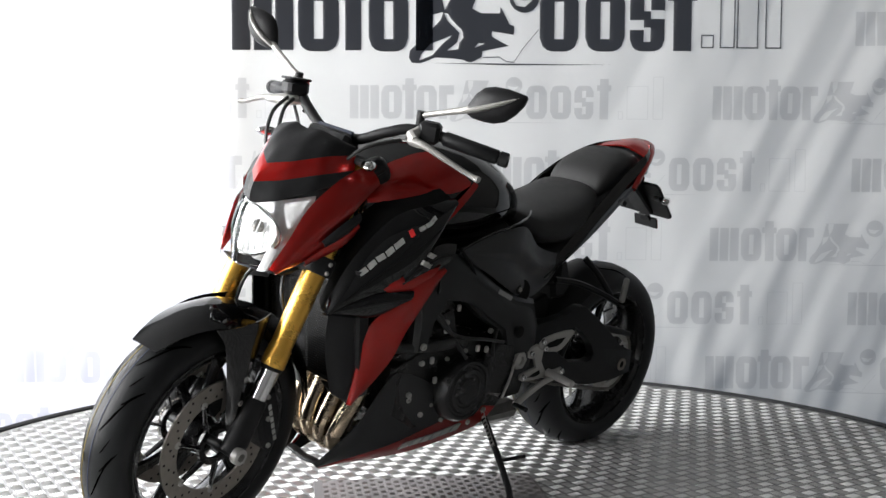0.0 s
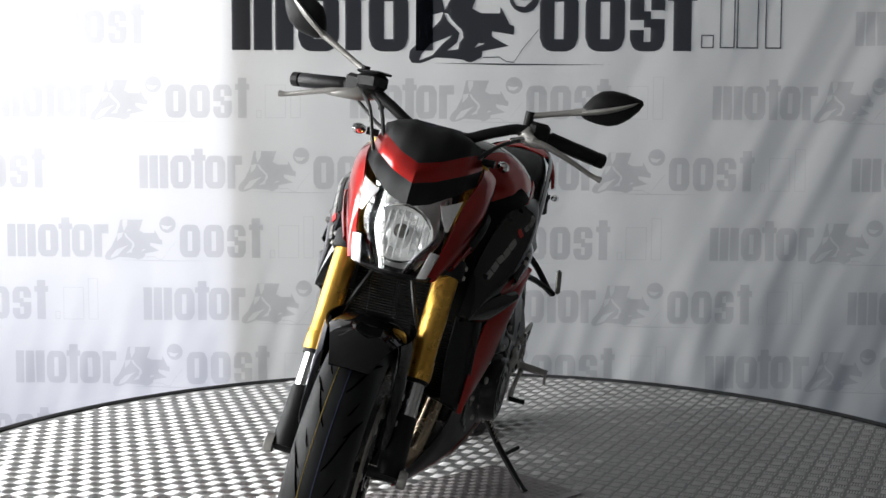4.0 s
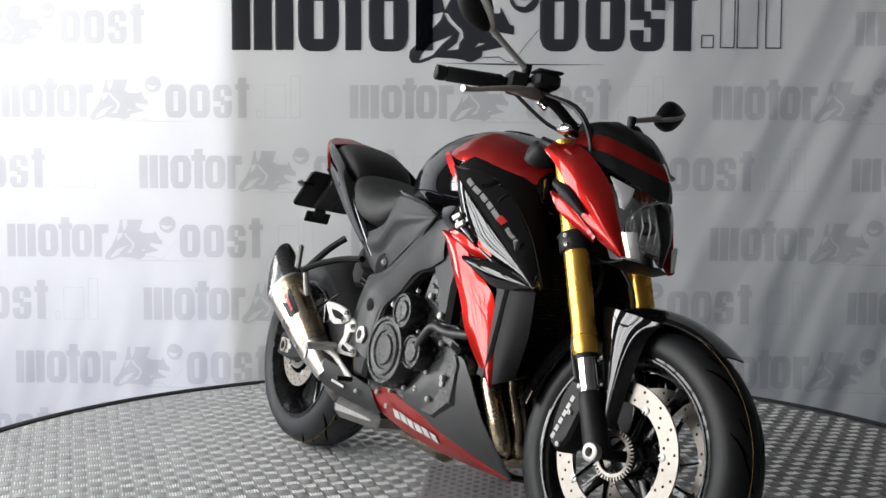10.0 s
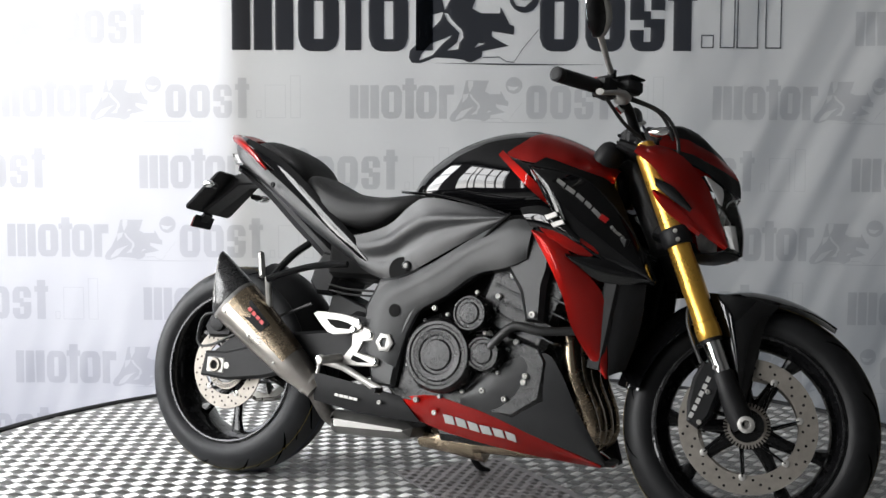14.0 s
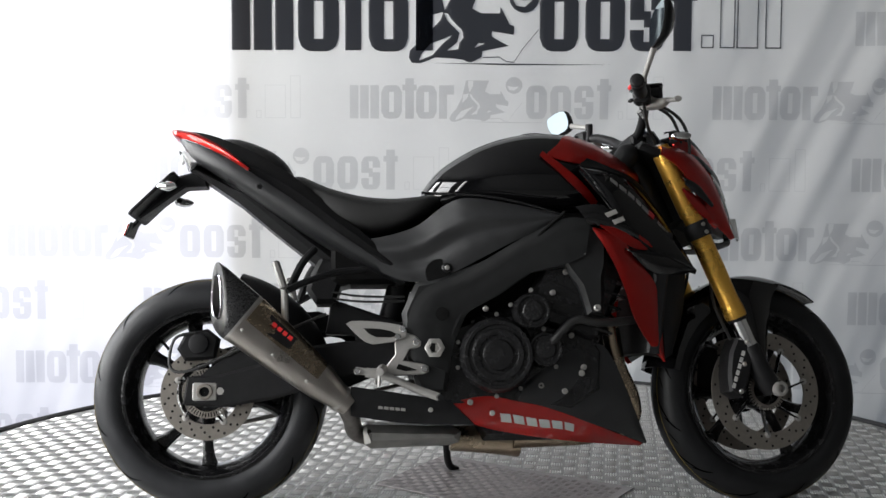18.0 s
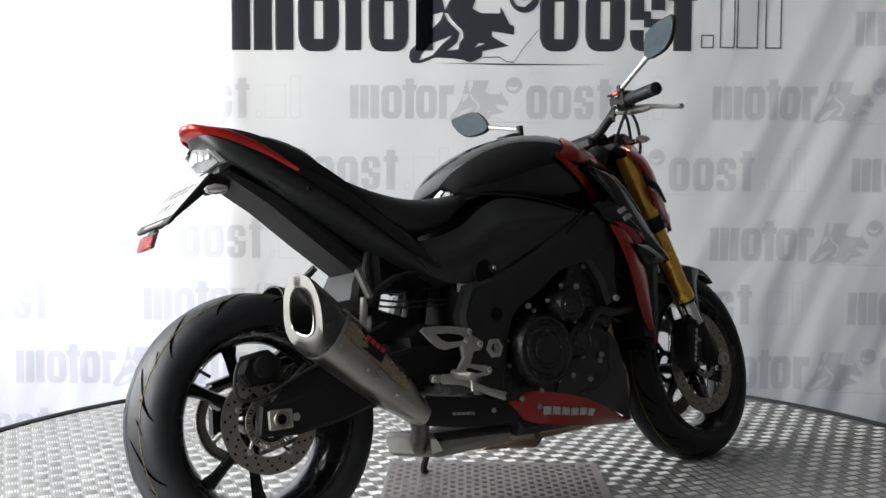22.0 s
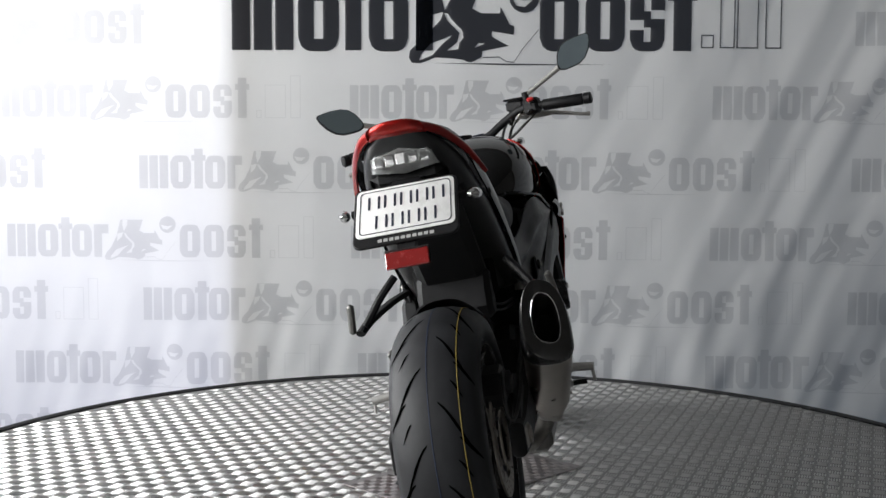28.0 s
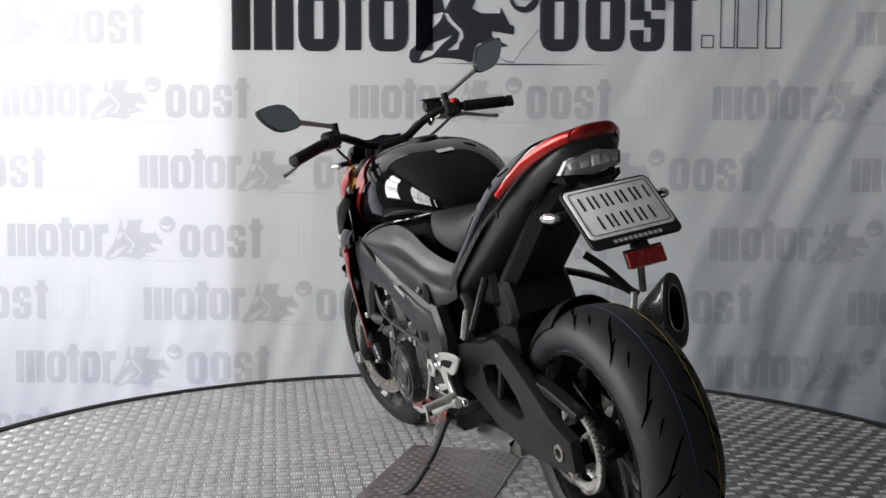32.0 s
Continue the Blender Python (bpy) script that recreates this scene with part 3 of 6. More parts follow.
def word(parent, a, b, bulge, out, places, h, material, label):
    """Plain bars that follow a ruled panel through places given by x and z."""
    grid = [(on_panel(a, b, i / 60, j / 24, bulge, out), i / 60, j / 24) for i in range(61) for j in range(25)]
    uv = []
    for x, z in places:
        _, u, v = min(grid, key=lambda q: (q[0].x - x) ** 2 + (q[0].z - z) ** 2)
        uv.append((u, v))
    off = Vector(out).normalized() * (0.0025 if out[1] < 0 else 0.0062)
    for i in range(len(places) - 1):
        (u0, v0), (u1, v1) = uv[i], uv[i + 1]
        p0, p1 = on_panel(a, b, u0, v0, bulge, out), on_panel(a, b, u1, v1, bulge, out)
        p1 = p0.lerp(p1, 0.80)
        w0 = on_panel(a, b, u0, max(0, v0 - 0.15), bulge, out) - p0
        w1 = on_panel(a, b, u1, max(0, v1 - 0.15), bulge, out) - on_panel(a, b, u1, v1, bulge, out)
        w0, w1 = w0.normalized() * h, w1.normalized() * h
        q = [p0, p1, p1 + w1, p0 + w0]
        part("lettering_bar", G().loft([[k + off * e for k in q] for e in (0.6, 1.4)]), material, parent, label if i == 0 else "")


# wheels
def tyre_prof(w, r, rb, n=9):
    pts = [(-w * 0.40, rb), (-w * 0.47, rb + 0.012), (-w * 0.5, rb + (r - rb) * 0.32)]
    for i in range(n):
        a = math.pi * (i + 1) / (n + 1)
        pts.append((-w * 0.5 * math.cos(a), rb + (r - rb) * (0.32 + 0.68 * math.sin(a) ** 0.85)))
    pts += [(w * 0.5, rb + (r - rb) * 0.32), (w * 0.47, rb + 0.012), (w * 0.40, rb)]
    return pts


def tyre_r(w, r, rb, y):
    c = max(-1, min(1, -2 * y / w))
    return rb + (r - rb) * (0.32 + 0.68 * math.sin(math.acos(c)) ** 0.85)


def wheel(name, c, r, w, rb, xf, spokes, label, rubber):
    cx, cy, cz = c
    hw = w * 0.40
    g = G().lathe([(-hw - 0.006, rb + 0.006), (-hw - 0.008, rb - 0.004), (-hw + 0.004, rb - 0.012), (-hw * 0.55, rb - 0.026), (0, rb - 0.032), (hw * 0.55, rb - 0.026), (hw - 0.004, rb - 0.012),
                   (hw + 0.008, rb - 0.004), (hw + 0.006, rb + 0.006), (hw * 0.6, rb - 0.012), (-hw * 0.6, rb - 0.012)], c, "y", 72, closed=True)
    wh = part(name, g, M_RIM, BIKE, label, xf)
    part("tyre", G().lathe(tyre_prof(w, r, rb), c, "y", 96), rubber, wh, "black rubber road tyre with slanted grooves", xf, sharp=60)
    # highlight along the gloss black rim edge, added as a grey metal ring
    for sd in (-1, 1):
        part("rim_glint", G().lathe([(sd * (hw + 0.006), rb - 0.006), (sd * (hw + 0.010), rb - 0.005), (sd * (hw + 0.0105), rb - 0.001), (sd * (hw + 0.007), rb + 0.001)], c, "y", 72, closed=True), M_RIM_GLINT, wh, "thin grey ring standing in for the highlight on the rim edge", xf)
    hubw = hw * 0.75
    part("hub", G().lathe([(-hubw, 0.012), (-hubw, 0.036), (-hubw * 0.6, 0.046), (hubw * 0.6, 0.046), (hubw, 0.036), (hubw, 0.012)], c, "y", 32), M_RIM, wh, "", xf)
    for c0 in spokes:
        for s in (-1, 1):
            pts = []
            for q in range(7):
                u = q / 6
                rr = 0.036 + (rb - 0.026 - 0.036) * u
                aa = radians(c0 + s * (15 + 7 * u ** 1.2))
                pts.append((cx + rr * math.cos(aa), cy, cz + rr * math.sin(aa)))
            part("spoke", G().tube(pts, [0.017, 0.0135, 0.0115, 0.0105, 0.0105, 0.012, 0.017], 8, flat=1.3), M_RIM, wh, "", xf)
    # grooves in the tread: near-black strips on its surface, groove shade in the colour
    n = 12
    T0, T1 = Matrix.Translation(c), Matrix.Translation([-q for q in c])
    for s in (-1, 1):
        for y0, y1, da, ww, off in ((0.08, 0.40, 0.36, 0.0046, 0.0), (0.26, 0.45, 0.16, 0.0040, 0.45), (0.22, 0.33, 0.12, 0.0034, 0.72)):
            g, L, R = G(), [], []
            for q in range(7):
                u = q / 6
                y = s * w * (y0 + (y1 - y0) * u)
                a = da * u ** 1.3 + 2 * math.pi * (off + (0.5 if s > 0 else 0)) / n
                rr = tyre_r(w, r, rb, y) + 0.0006
                e = ww / rr * (1.4 - abs(2 * u - 1))
                L.append((cx + rr * math.cos(a - e), cy + y, cz + rr * math.sin(a - e)))
                R.append((cx + rr * math.cos(a + e), cy + y, cz + rr * math.sin(a + e)))
            g.v = L + R
            g.f = [(q, q + 1, 8 + q, 7 + q) for q in range(6)]
            gr = part("groove_shade", g, M_GROOVE_SHADE, wh, "", xf, fix=False)
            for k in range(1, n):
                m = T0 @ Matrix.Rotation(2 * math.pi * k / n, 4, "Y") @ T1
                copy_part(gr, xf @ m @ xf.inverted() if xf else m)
    for y, m, lb in ((-0.020 if w < 0.15 else -0.054, M_YELLOW, "yellow marking line round the tread"), (0.004, M_BLUE, "blue marking line round the tread")):
        rr = tyre_r(w, r, rb, y)
        part("marking_line", G().lathe([(y - 0.0009, rr + 0.0002), (y - 0.0007, rr + 0.0009), (y + 0.0007, rr + 0.0009), (y + 0.0009, rr + 0.0002)], c, "y", 96), m, wh, lb, xf)
    # valve
    part("valve", G().tube([(cx - 0.6 * rb, cy - 0.01, cz + 0.62 * rb), (cx - 0.52 * rb, cy - 0.03, cz + 0.54 * rb)], 0.004, 8), M_CABLE, wh, "", xf)
    return wh


def disc(parent, c, r0, r1, y, xf, carrier, side):
    """A drilled brake disc with its carrier arms and buttons."""
    cc = (c[0], c[1] + y, c[2])
    d = part("brake_disc", G().lathe([(-0.0025, r0), (-0.0025, r1), (0.0025, r1), (0.0025, r0)], cc, "y", 64, closed=True), M_DISC, parent, "drilled steel brake disc", xf)
    # drill holes as dots on both faces, their shade put into the colour
    g = G()
    for k in range(54):
        a = 2 * math.pi * k / 54
        rr = r0 + (r1 - r0) * (0.22, 0.5, 0.78)[k % 3]
        for s in (-1, 1):
            g.lathe([(s * 0.0027, 0.0033), (s * 0.003, 0.0001)], (cc[0] + rr * math.cos(a), cc[1], cc[2] + rr * math.sin(a)), "y", 8)
    tagged(part("drill_hole_shade", g, M_ENGINE_D, d, "", xf, fix=False), kind="stuff")
    n = carrier
    for k in range(n):
        a = 2 * math.pi * k / n + 0.2
        p0 = (cc[0] + 0.045 * math.cos(a - 0.25), cc[1] - side * 0.004, cc[2] + 0.045 * math.sin(a - 0.25))
        p1 = (cc[0] + (r0 + 0.004) * math.cos(a), cc[1], cc[2] + (r0 + 0.004) * math.sin(a))
        part("carrier_arm", G().tube([p0, p1], [0.011, 0.007], 8, flat=0.35), M_RIM, d, "", xf)
        part("button", G().lathe([(-0.005, 0.0001), (-0.005, 0.006), (-0.004, 0.0085), (0.004, 0.0085), (0.005, 0.006), (0.005, 0.0001)], p1, "y", 12), M_SILVER, d, "", xf)
    part("carrier_ring", G().lathe([(-0.004, 0.036), (-0.004, 0.052), (0.004, 0.052), (0.004, 0.036)], cc, "y", 32, closed=True), M_RIM, d, "", xf)
    return d


FA = (1.450, 0.0, 0.290)
RA = (0.0, 0.0, 0.303)
FW = wheel("front_wheel", FA, 0.291, 0.120, 0.212, STEER, (201, 321, 81), "black alloy front wheel", M_RUBBER)
RW = wheel("rear_wheel", RA, 0.299, 0.186, 0.212, None, (247, 7, 127), "black alloy rear wheel", M_RUBBER_WORN)
for s in (-1, 1):
    disc(FW, FA, 0.112, 0.155, s * 0.066, STEER, 7, s)
disc(RW, RA, 0.078, 0.118, -0.085, None, 5, -1)
g = G().lathe([(-0.002, 0.046), (-0.002, 0.0485), (0.002, 0.0485), (0.002, 0.046)], (RA[0], -0.092, RA[2]), "y", 48, closed=True)
g.lathe([(-0.002, 0.060), (-0.002, 0.063), (0.002, 0.063), (0.002, 0.060)], (RA[0], -0.092, RA[2]), "y", 48, closed=True)
for k in range(48):
    a = 2 * math.pi * k / 48
    g.prism([(RA[0] + r * math.cos(a + b / r), RA[2] + r * math.sin(a + b / r)) for r, b in ((0.048, -0.0018), (0.0605, -0.0022), (0.0605, 0.0022), (0.048, 0.0018))], -0.0905, -0.0935, 0.0003)
part("sensor_ring", g, M_DISC, RW, "toothed cream-coloured sensor ring")
g = G().lathe([(-0.002, 0.038), (-0.002, 0.044), (0.002, 0.044), (0.002, 0.038)], (FA[0], -0.074, FA[2]), "y", 48, closed=True)
for k in range(40):
    a = 2 * math.pi * k / 40
    g.box((FA[0] + 0.048 * math.cos(a), -0.074, FA[2] + 0.048 * math.sin(a)), (0.0095, 0.0036, 0.0042), 0.0006, Matrix.Rotation(-a, 4, "Y"))
part("sensor_ring", g, M_DISC, FW, "toothed steel sensor ring", STEER)


# front fork
def leg(z, s=1.0, dx=0.0):
    return (1.436 - (z - 0.29) * 0.4176 + dx, s * 0.112, z)


for s in (-1, 1):
    fork = part("fork_tube", G().tube([leg(0.478, s), leg(0.484, s), leg(0.505, s), leg(0.515, s), leg(0.56, s), leg(0.60, s), leg(0.925, s)], [0.0275, 0.029, 0.029, 0.0262, 0.0262, 0.0275, 0.0275], 24), M_GOLD, BIKE, "gold anodised fork tube", STEER)
    part("fork_ring", G().tube([leg(0.515, s), leg(0.519, s)], [0.0288, 0.0288], 24), M_GOLD, fork, "", STEER)
    part("fork_cap", G().tube([leg(0.925, s), leg(0.935, s), leg(0.937, s)], [0.024, 0.024, 0.012], 16), M_GOLD, fork, "", STEER)
    part("fork_slider", G().tube([leg(0.375, s), leg(0.478, s)], 0.0215, 20), M_CHROME, BIKE, "chromed fork slider", STEER)
    part("dust_seal", G().tube([leg(0.470, s), leg(0.479, s)], 0.0255, 20), M_MATTE, BIKE, "", STEER)
    ft = part("fork_foot", G().tube([leg(0.285, s, 0.008), leg(0.31, s, 0.004), leg(0.36, s), leg(0.40, s), leg(0.405, s)], [0.026, 0.029, 0.026, 0.0255, 0.022], 16), M_MATTE, BIKE, "black cast fork foot", STEER)
    part("axle_nut", G().lathe([(0, 0.019), (s * 0.016, 0.019), (s * 0.018, 0.015), (s * 0.018, 0.010), (s * 0.004, 0.009), (s * 0.004, 0.0002)], (FA[0], s * 0.134, FA[2]), "y", 20), M_SILVER, ft, "bright axle nut", STEER)
    # caliper behind the leg
    cal = part("brake_caliper", G().prism([(1.325, 0.385), (1.345, 0.425), (1.385, 0.42), (1.392, 0.37), (1.37, 0.30), (1.345, 0.268), (1.318, 0.285), (1.316, 0.33)], s * 0.058, s * 0.128, 0.008), M_MATTE, BIKE, "black radial brake caliper", STEER)
    bars(6, (1.330, s * 0.128, 0.292), (1.368, s * 0.128, 0.392), 0.009, 0.0015, M_WHITE, cal, "white plain bars in place of a maker's mark", up=(-0.9, 0, 0.35), xf=STEER, out=(0, s, 0))
    for z in (0.285, 0.355, 0.412):
        bolt((1.36 + (z - 0.35) * 0.2, s * 0.128, z), 0.006, 0.006, s, M_SILVER, cal, STEER)
    # clamp of the lower yoke
    part("fork_clamp", G().tube([leg(0.690, s), leg(0.694, s), leg(0.726, s), leg(0.730, s)], [0.033, 0.036, 0.036, 0.033], 20), M_MATTE, BIKE, "", STEER)
    for z in (0.700, 0.720):
        x, y, _ = leg(z, s)
        bolt((x + 0.004, y + s * 0.034, z), 0.0055, 0.006, s, M_SILVER, None, STEER)
part("lower_yoke", G().prism([(1.20, 0.715), (1.22, 0.745), (1.29, 0.722), (1.30, 0.70), (1.27, 0.685)], -0.115, 0.115, 0.008), M_MATTE, BIKE, "", STEER)
part("upper_yoke", G().prism([(1.10, 0.925), (1.11, 0.945), (1.19, 0.920), (1.205, 0.90), (1.18, 0.893)], -0.135, 0.135, 0.008), M_MATTE, BIKE, "", STEER)
for s in (-1, 1):
    part("yoke_cover", G().tube(resample([(1.060, s * 0.085, 0.868), (1.082, s * 0.092, 0.900), (1.102, s * 0.090, 0.928), (1.108, s * 0.086, 0.940)], 8), [0.018, 0.030, 0.037, 0.040, 0.040, 0.037, 0.030, 0.016], 16, flat=0.8), M_MATTE, BIKE, "matte black cover beside the steering head")
part("front_axle", G().lathe([(-0.13, 0.012), (0.13, 0.012)], FA, "y", 16, caps=True), M_MATTE, BIKE, "", STEER)


# front mudguard
def fender():
    rows = []
    for i in range(22):
        a = radians(53 + (168 - 53) * i / 21)
        taper = min(1.0, 0.10 + 0.14 * i)
        row = []
        for j in range(13):
            u = -1 + 2 * j / 12
            w = 0.077 * (0.40 + 0.60 * taper)
            drop = 0.030 * abs(u) ** 2.4 * taper + (0.030 * max(0, abs(u) - 0.72) / 0.28 * min(1, max(0, (i - 5) / 6)))
            r = 0.303 + 0.011 * min(1, i / 7) - drop * (0.7 + 0.3 * min(1, i / 6))
            row.append((FA[0] + r * math.cos(a), u * w * (1.0 + 0.10 * (abs(u) > 0.7)), FA[2] + r * math.sin(a)))
        rows.append(row)
    return G().sheet(rows, 0.004)


FEND = part("front_mudguard", fender(), M_BLACK, BIKE, "gloss black front mudguard", STEER, sharp=50)
for s in (-1, 1):
    g = G().ruled([(1.345, s * 0.074, 0.590), (1.36, s * 0.080, 0.545), (1.396, s * 0.082, 0.43), (1.414, s * 0.083, 0.345)], [(1.505, s * 0.074, 0.572), (1.476, s * 0.078, 0.53), (1.456, s * 0.080, 0.43), (1.446, s * 0.083, 0.340)], 14, 9, 0.018, (0, s, 0), 0.004)
    part("mudguard_stay", g, M_BLACK, FEND, "", STEER)
    bolt((1.418, s * 0.096, 0.45), 0.007, 0.005, s, M_SILVER, FEND, STEER)
    bolt((1.425, s * 0.096, 0.395), 0.007, 0.005, s, M_SILVER, FEND, STEER)
    bars(4, (1.405, s * 0.0900, 0.562), (1.445, s * 0.0895, 0.556), 0.010, 0.002, M_WHITE, FEND, "", xf=STEER, out=(0, s, 0.4))


# nose, headlamp and visor
def vee(cx, cz, p1, p2, p3):
    """A line across the nose through side points given on the right."""
    side = [(p3[0], -p3[1], p3[2]), (p2[0], -p2[1], p2[2]), (p1[0], -p1[1], p1[2])]
    return side + [(cx, 0, cz)] + [(x, -y, z) for x, y, z in reversed(side)]


C0 = vee(1.396, 0.831, (1.374, 0.045, 0.845), (1.320, 0.094, 0.876), (1.262, 0.124, 0.900))
C1 = vee(1.390, 0.880, (1.355, 0.045, 0.893), (1.285, 0.098, 0.918), (1.205, 0.124, 0.932))
C2 = vee(1.360, 0.921, (1.330, 0.045, 0.935), (1.268, 0.090, 0.957), (1.198, 0.112, 0.964))
C3 = vee(1.250, 1.000, (1.246, 0.040, 1.006), (1.226, 0.082, 0.994), (1.185, 0.104, 0.978))


def straight_vee(a, b, n=4, nu=25, bulge=0.0, out=(0.6, 0, 0.8)):
    def dense(c):
        P, o = [Vector(q) for q in c], []
        for i in range(nu):
            u = i / (nu - 1) * 6
            k = min(int(u), 5)
            o.append(P[k].lerp(P[k + 1], u - k))
        return o
    A, B, out = dense(a), dense(b), Vector(out)
    return [[A[j].lerp(B[j], i / (n - 1)) + out * bulge * 4 * (i / (n - 1)) * (1 - i / (n - 1)) for j in range(nu)] for i in range(n)]


part("brow", G().sheet(straight_vee(C0, C1, 4, bulge=0.004), -0.004), M_MATTE, BIKE, "matte black brow over the headlamp", STEER)
part("nose_cowl", G().sheet(straight_vee(C1, C2, 4, bulge=0.003), -0.004), M_RED, BIKE, "red nose cowl", STEER)
part("visor", G().sheet(straight_vee(C2, C3, 6, bulge=0.012), -0.004), M_MATTE, BIKE, "matte black instrument visor", STEER)
for s in (-1, 1):
    g = G().ruled([(1.160, s * 0.120, 0.938), (1.215, s * 0.127, 0.928), (1.265, s * 0.124, 0.903), (1.320, s * 0.108, 0.845), (1.352, s * 0.097, 0.775), (1.382, s * 0.080, 0.700)],
                  [(1.150, s * 0.155, 0.905), (1.195, s * 0.156, 0.872), (1.235, s * 0.150, 0.825), (1.262, s * 0.138, 0.775), (1.312, s * 0.114, 0.728), (1.370, s * 0.086, 0.692)], 22, 7, 0.010, (0.2, s, 0.1), 0.004)
    part("headlamp_cowl", g, M_RED, BIKE, "red side cowl of the headlamp", STEER)
    g = G().ruled([(1.205, s * 0.158, 0.815), (1.25, s * 0.150, 0.79), (1.32, s * 0.120, 0.728)], [(1.200, s * 0.160, 0.808), (1.235, s * 0.150, 0.765), (1.312, s * 0.114, 0.715)], 10, 3, 0.004, (0, s, 0), 0.004)
    part("cowl_fin", g, M_RED, BIKE, "", STEER)
    g = G().ruled([(1.205, s * 0.161, 0.842), (1.250, s * 0.158, 0.822), (1.296, s * 0.142, 0.776)], [(1.208, s * 0.164, 0.822), (1.245, s * 0.160, 0.794), (1.290, s * 0.146, 0.766)], 12, 5, 0.006, (0.2, s, 0), 0.003)
    part("cowl_slot", g, M_MATTE, BIKE, "dark slot in the side cowl", STEER)
    part("position_lamp", G().ruled([(1.366, s * 0.092, 0.748), (1.384, s * 0.080, 0.698)], [(1.388, s * 0.074, 0.752), (1.400, s * 0.060, 0.694)], 6, 4, 0.006, (0.6, s, 0), 0.004), M_REFLECT, BIKE, "silver position lamp panel", STEER)
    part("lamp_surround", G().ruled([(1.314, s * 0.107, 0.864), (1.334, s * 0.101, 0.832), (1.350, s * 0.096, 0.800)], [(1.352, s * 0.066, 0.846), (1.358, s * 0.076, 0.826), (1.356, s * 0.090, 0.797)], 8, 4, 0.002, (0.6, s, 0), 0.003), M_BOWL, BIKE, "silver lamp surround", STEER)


def lens_rows(off, n=11, nu=19):
    rows = []
    for i in range(n):
        k = i / (n - 1)
        z = 0.862 - 0.166 * k
        hw = 0.078 + 0.006 * math.sin(k * math.pi) - 0.034 * max(0, k - 0.55) / 0.45
        xc = 1.382 + 0.026 * math.sin(min(1, k * 1.35) * math.pi / 2) - off
        xs = 1.330 + 0.040 * k - off
        row = []
        for j in range(nu):
            u = -1 + 2 * j / (nu - 1)
            zz = z - 0.034 * (1 - abs(u)) * (1 - k)
            row.append((xc + (xs - xc) * abs(u) ** 2.0, u * hw, zz))
        rows.append(row)
    return rows


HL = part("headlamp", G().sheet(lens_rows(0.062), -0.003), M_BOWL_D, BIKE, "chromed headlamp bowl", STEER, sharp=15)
part("lens", G().sheet(lens_rows(0.0), -0.0025), M_LENS, HL, "clear headlamp lens", STEER).visible_shadow = False
g = G()
for k in range(-4, 5):
    y = k * 0.0145
    z1, z0 = 0.824 - abs(k) * 0.005, 0.722 + abs(k) * 0.005
    g.tube([(1.380 - 9 * y * y, y, z1), (1.396 - 9 * y * y, y, (z0 + z1) / 2), (1.394 - 9 * y * y, y, z0)], 0.0018, 6)
part("lens_rib", g, M_REFLECT, HL, "", STEER)
# faceted reflector round the bulb
rnd = random.Random(5)
g, ring_n, seg_n = G(), 6, 18
for i in range(ring_n + 1):
    for k in range(seg_n):
        w = 2 * math.pi * (k + 0.5 * (i % 2)) / seg_n
        q = 0.012 + 0.057 * i / ring_n
        j = 0.0080 if 0 < i < ring_n else 0.0
        g.v.append((1.328 + 0.060 * (i / ring_n) ** 1.5 - 5.0 * (q * math.cos(w)) ** 2 + rnd.uniform(-j, j), q * math.cos(w), 0.775 + 0.90 * q * math.sin(w)))
for i in range(ring_n):
    for k in range(seg_n):
        a, b = i * seg_n, (i + 1) * seg_n
        k1 = (k + 1) % seg_n
        if i % 2:
            g.f += [(a + k, b + k1, b + k), (a + k, a + k1, b + k1)]
        else:
            g.f += [(a + k, b + k, a + k1), (a + k1, b + k, b + k1)]
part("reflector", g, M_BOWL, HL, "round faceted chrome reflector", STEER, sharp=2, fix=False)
part("lamp_rim", G().tube([(1.394 - 9.6 * (0.068 * math.cos(w)) ** 2, 0.068 * math.cos(w), 0.775 + 0.060 * math.sin(w) - 0.010 * math.cos(w) ** 2) for w in [2 * math.pi * i / 30 for i in range(31)]], 0.0028, 6), M_CHROME, HL, "bright rim round the main lamp", STEER)
part("bulb_cap", G().lathe([(-0.01, 0.016), (0.006, 0.014), (0.012, 0.009), (0.013, 0.0002)], (1.362, 0, 0.775), "x", 20), M_CHAIN, HL, "", STEER)
part("headlamp_shell", G().loft([[(x, y * k, z + dz) for x, y, z in ((1.30 - b, -0.10, 0.88), (1.30 - b, 0.10, 0.88), (1.37 - b, 0.08, 0.70), (1.37 - b, -0.08, 0.70))] for b, k, dz in ((0.080, 0.95, 0), (0.10, 0.9, 0.0), (0.13, 0.6, 0.02))]), M_MATTE, BIKE, "", STEER)
part("chin", G().ruled([(1.372, -0.080, 0.690), (1.402, 0, 0.690), (1.372, 0.080, 0.690)], [(1.28, -0.075, 0.690), (1.30, 0, 0.680), (1.28, 0.075, 0.690)], 15, 4, 0.01, (0, 0, -1), 0.004), M_MATTE, BIKE, "", STEER)
INST = part("instrument_panel", G().box((1.178, 0, 0.972), (0.030, 0.13, 0.060), 0.01, pose(0, 0, 0, 0, -35, 0)), M_MATTE, BIKE, "black instrument housing", STEER)
part("display", G().box((1.162, 0, 0.984), (0.006, 0.11, 0.046), 0.002, pose(0, 0, 0, 0, -35, 0)), M_INK, INST, "dark display", STEER)


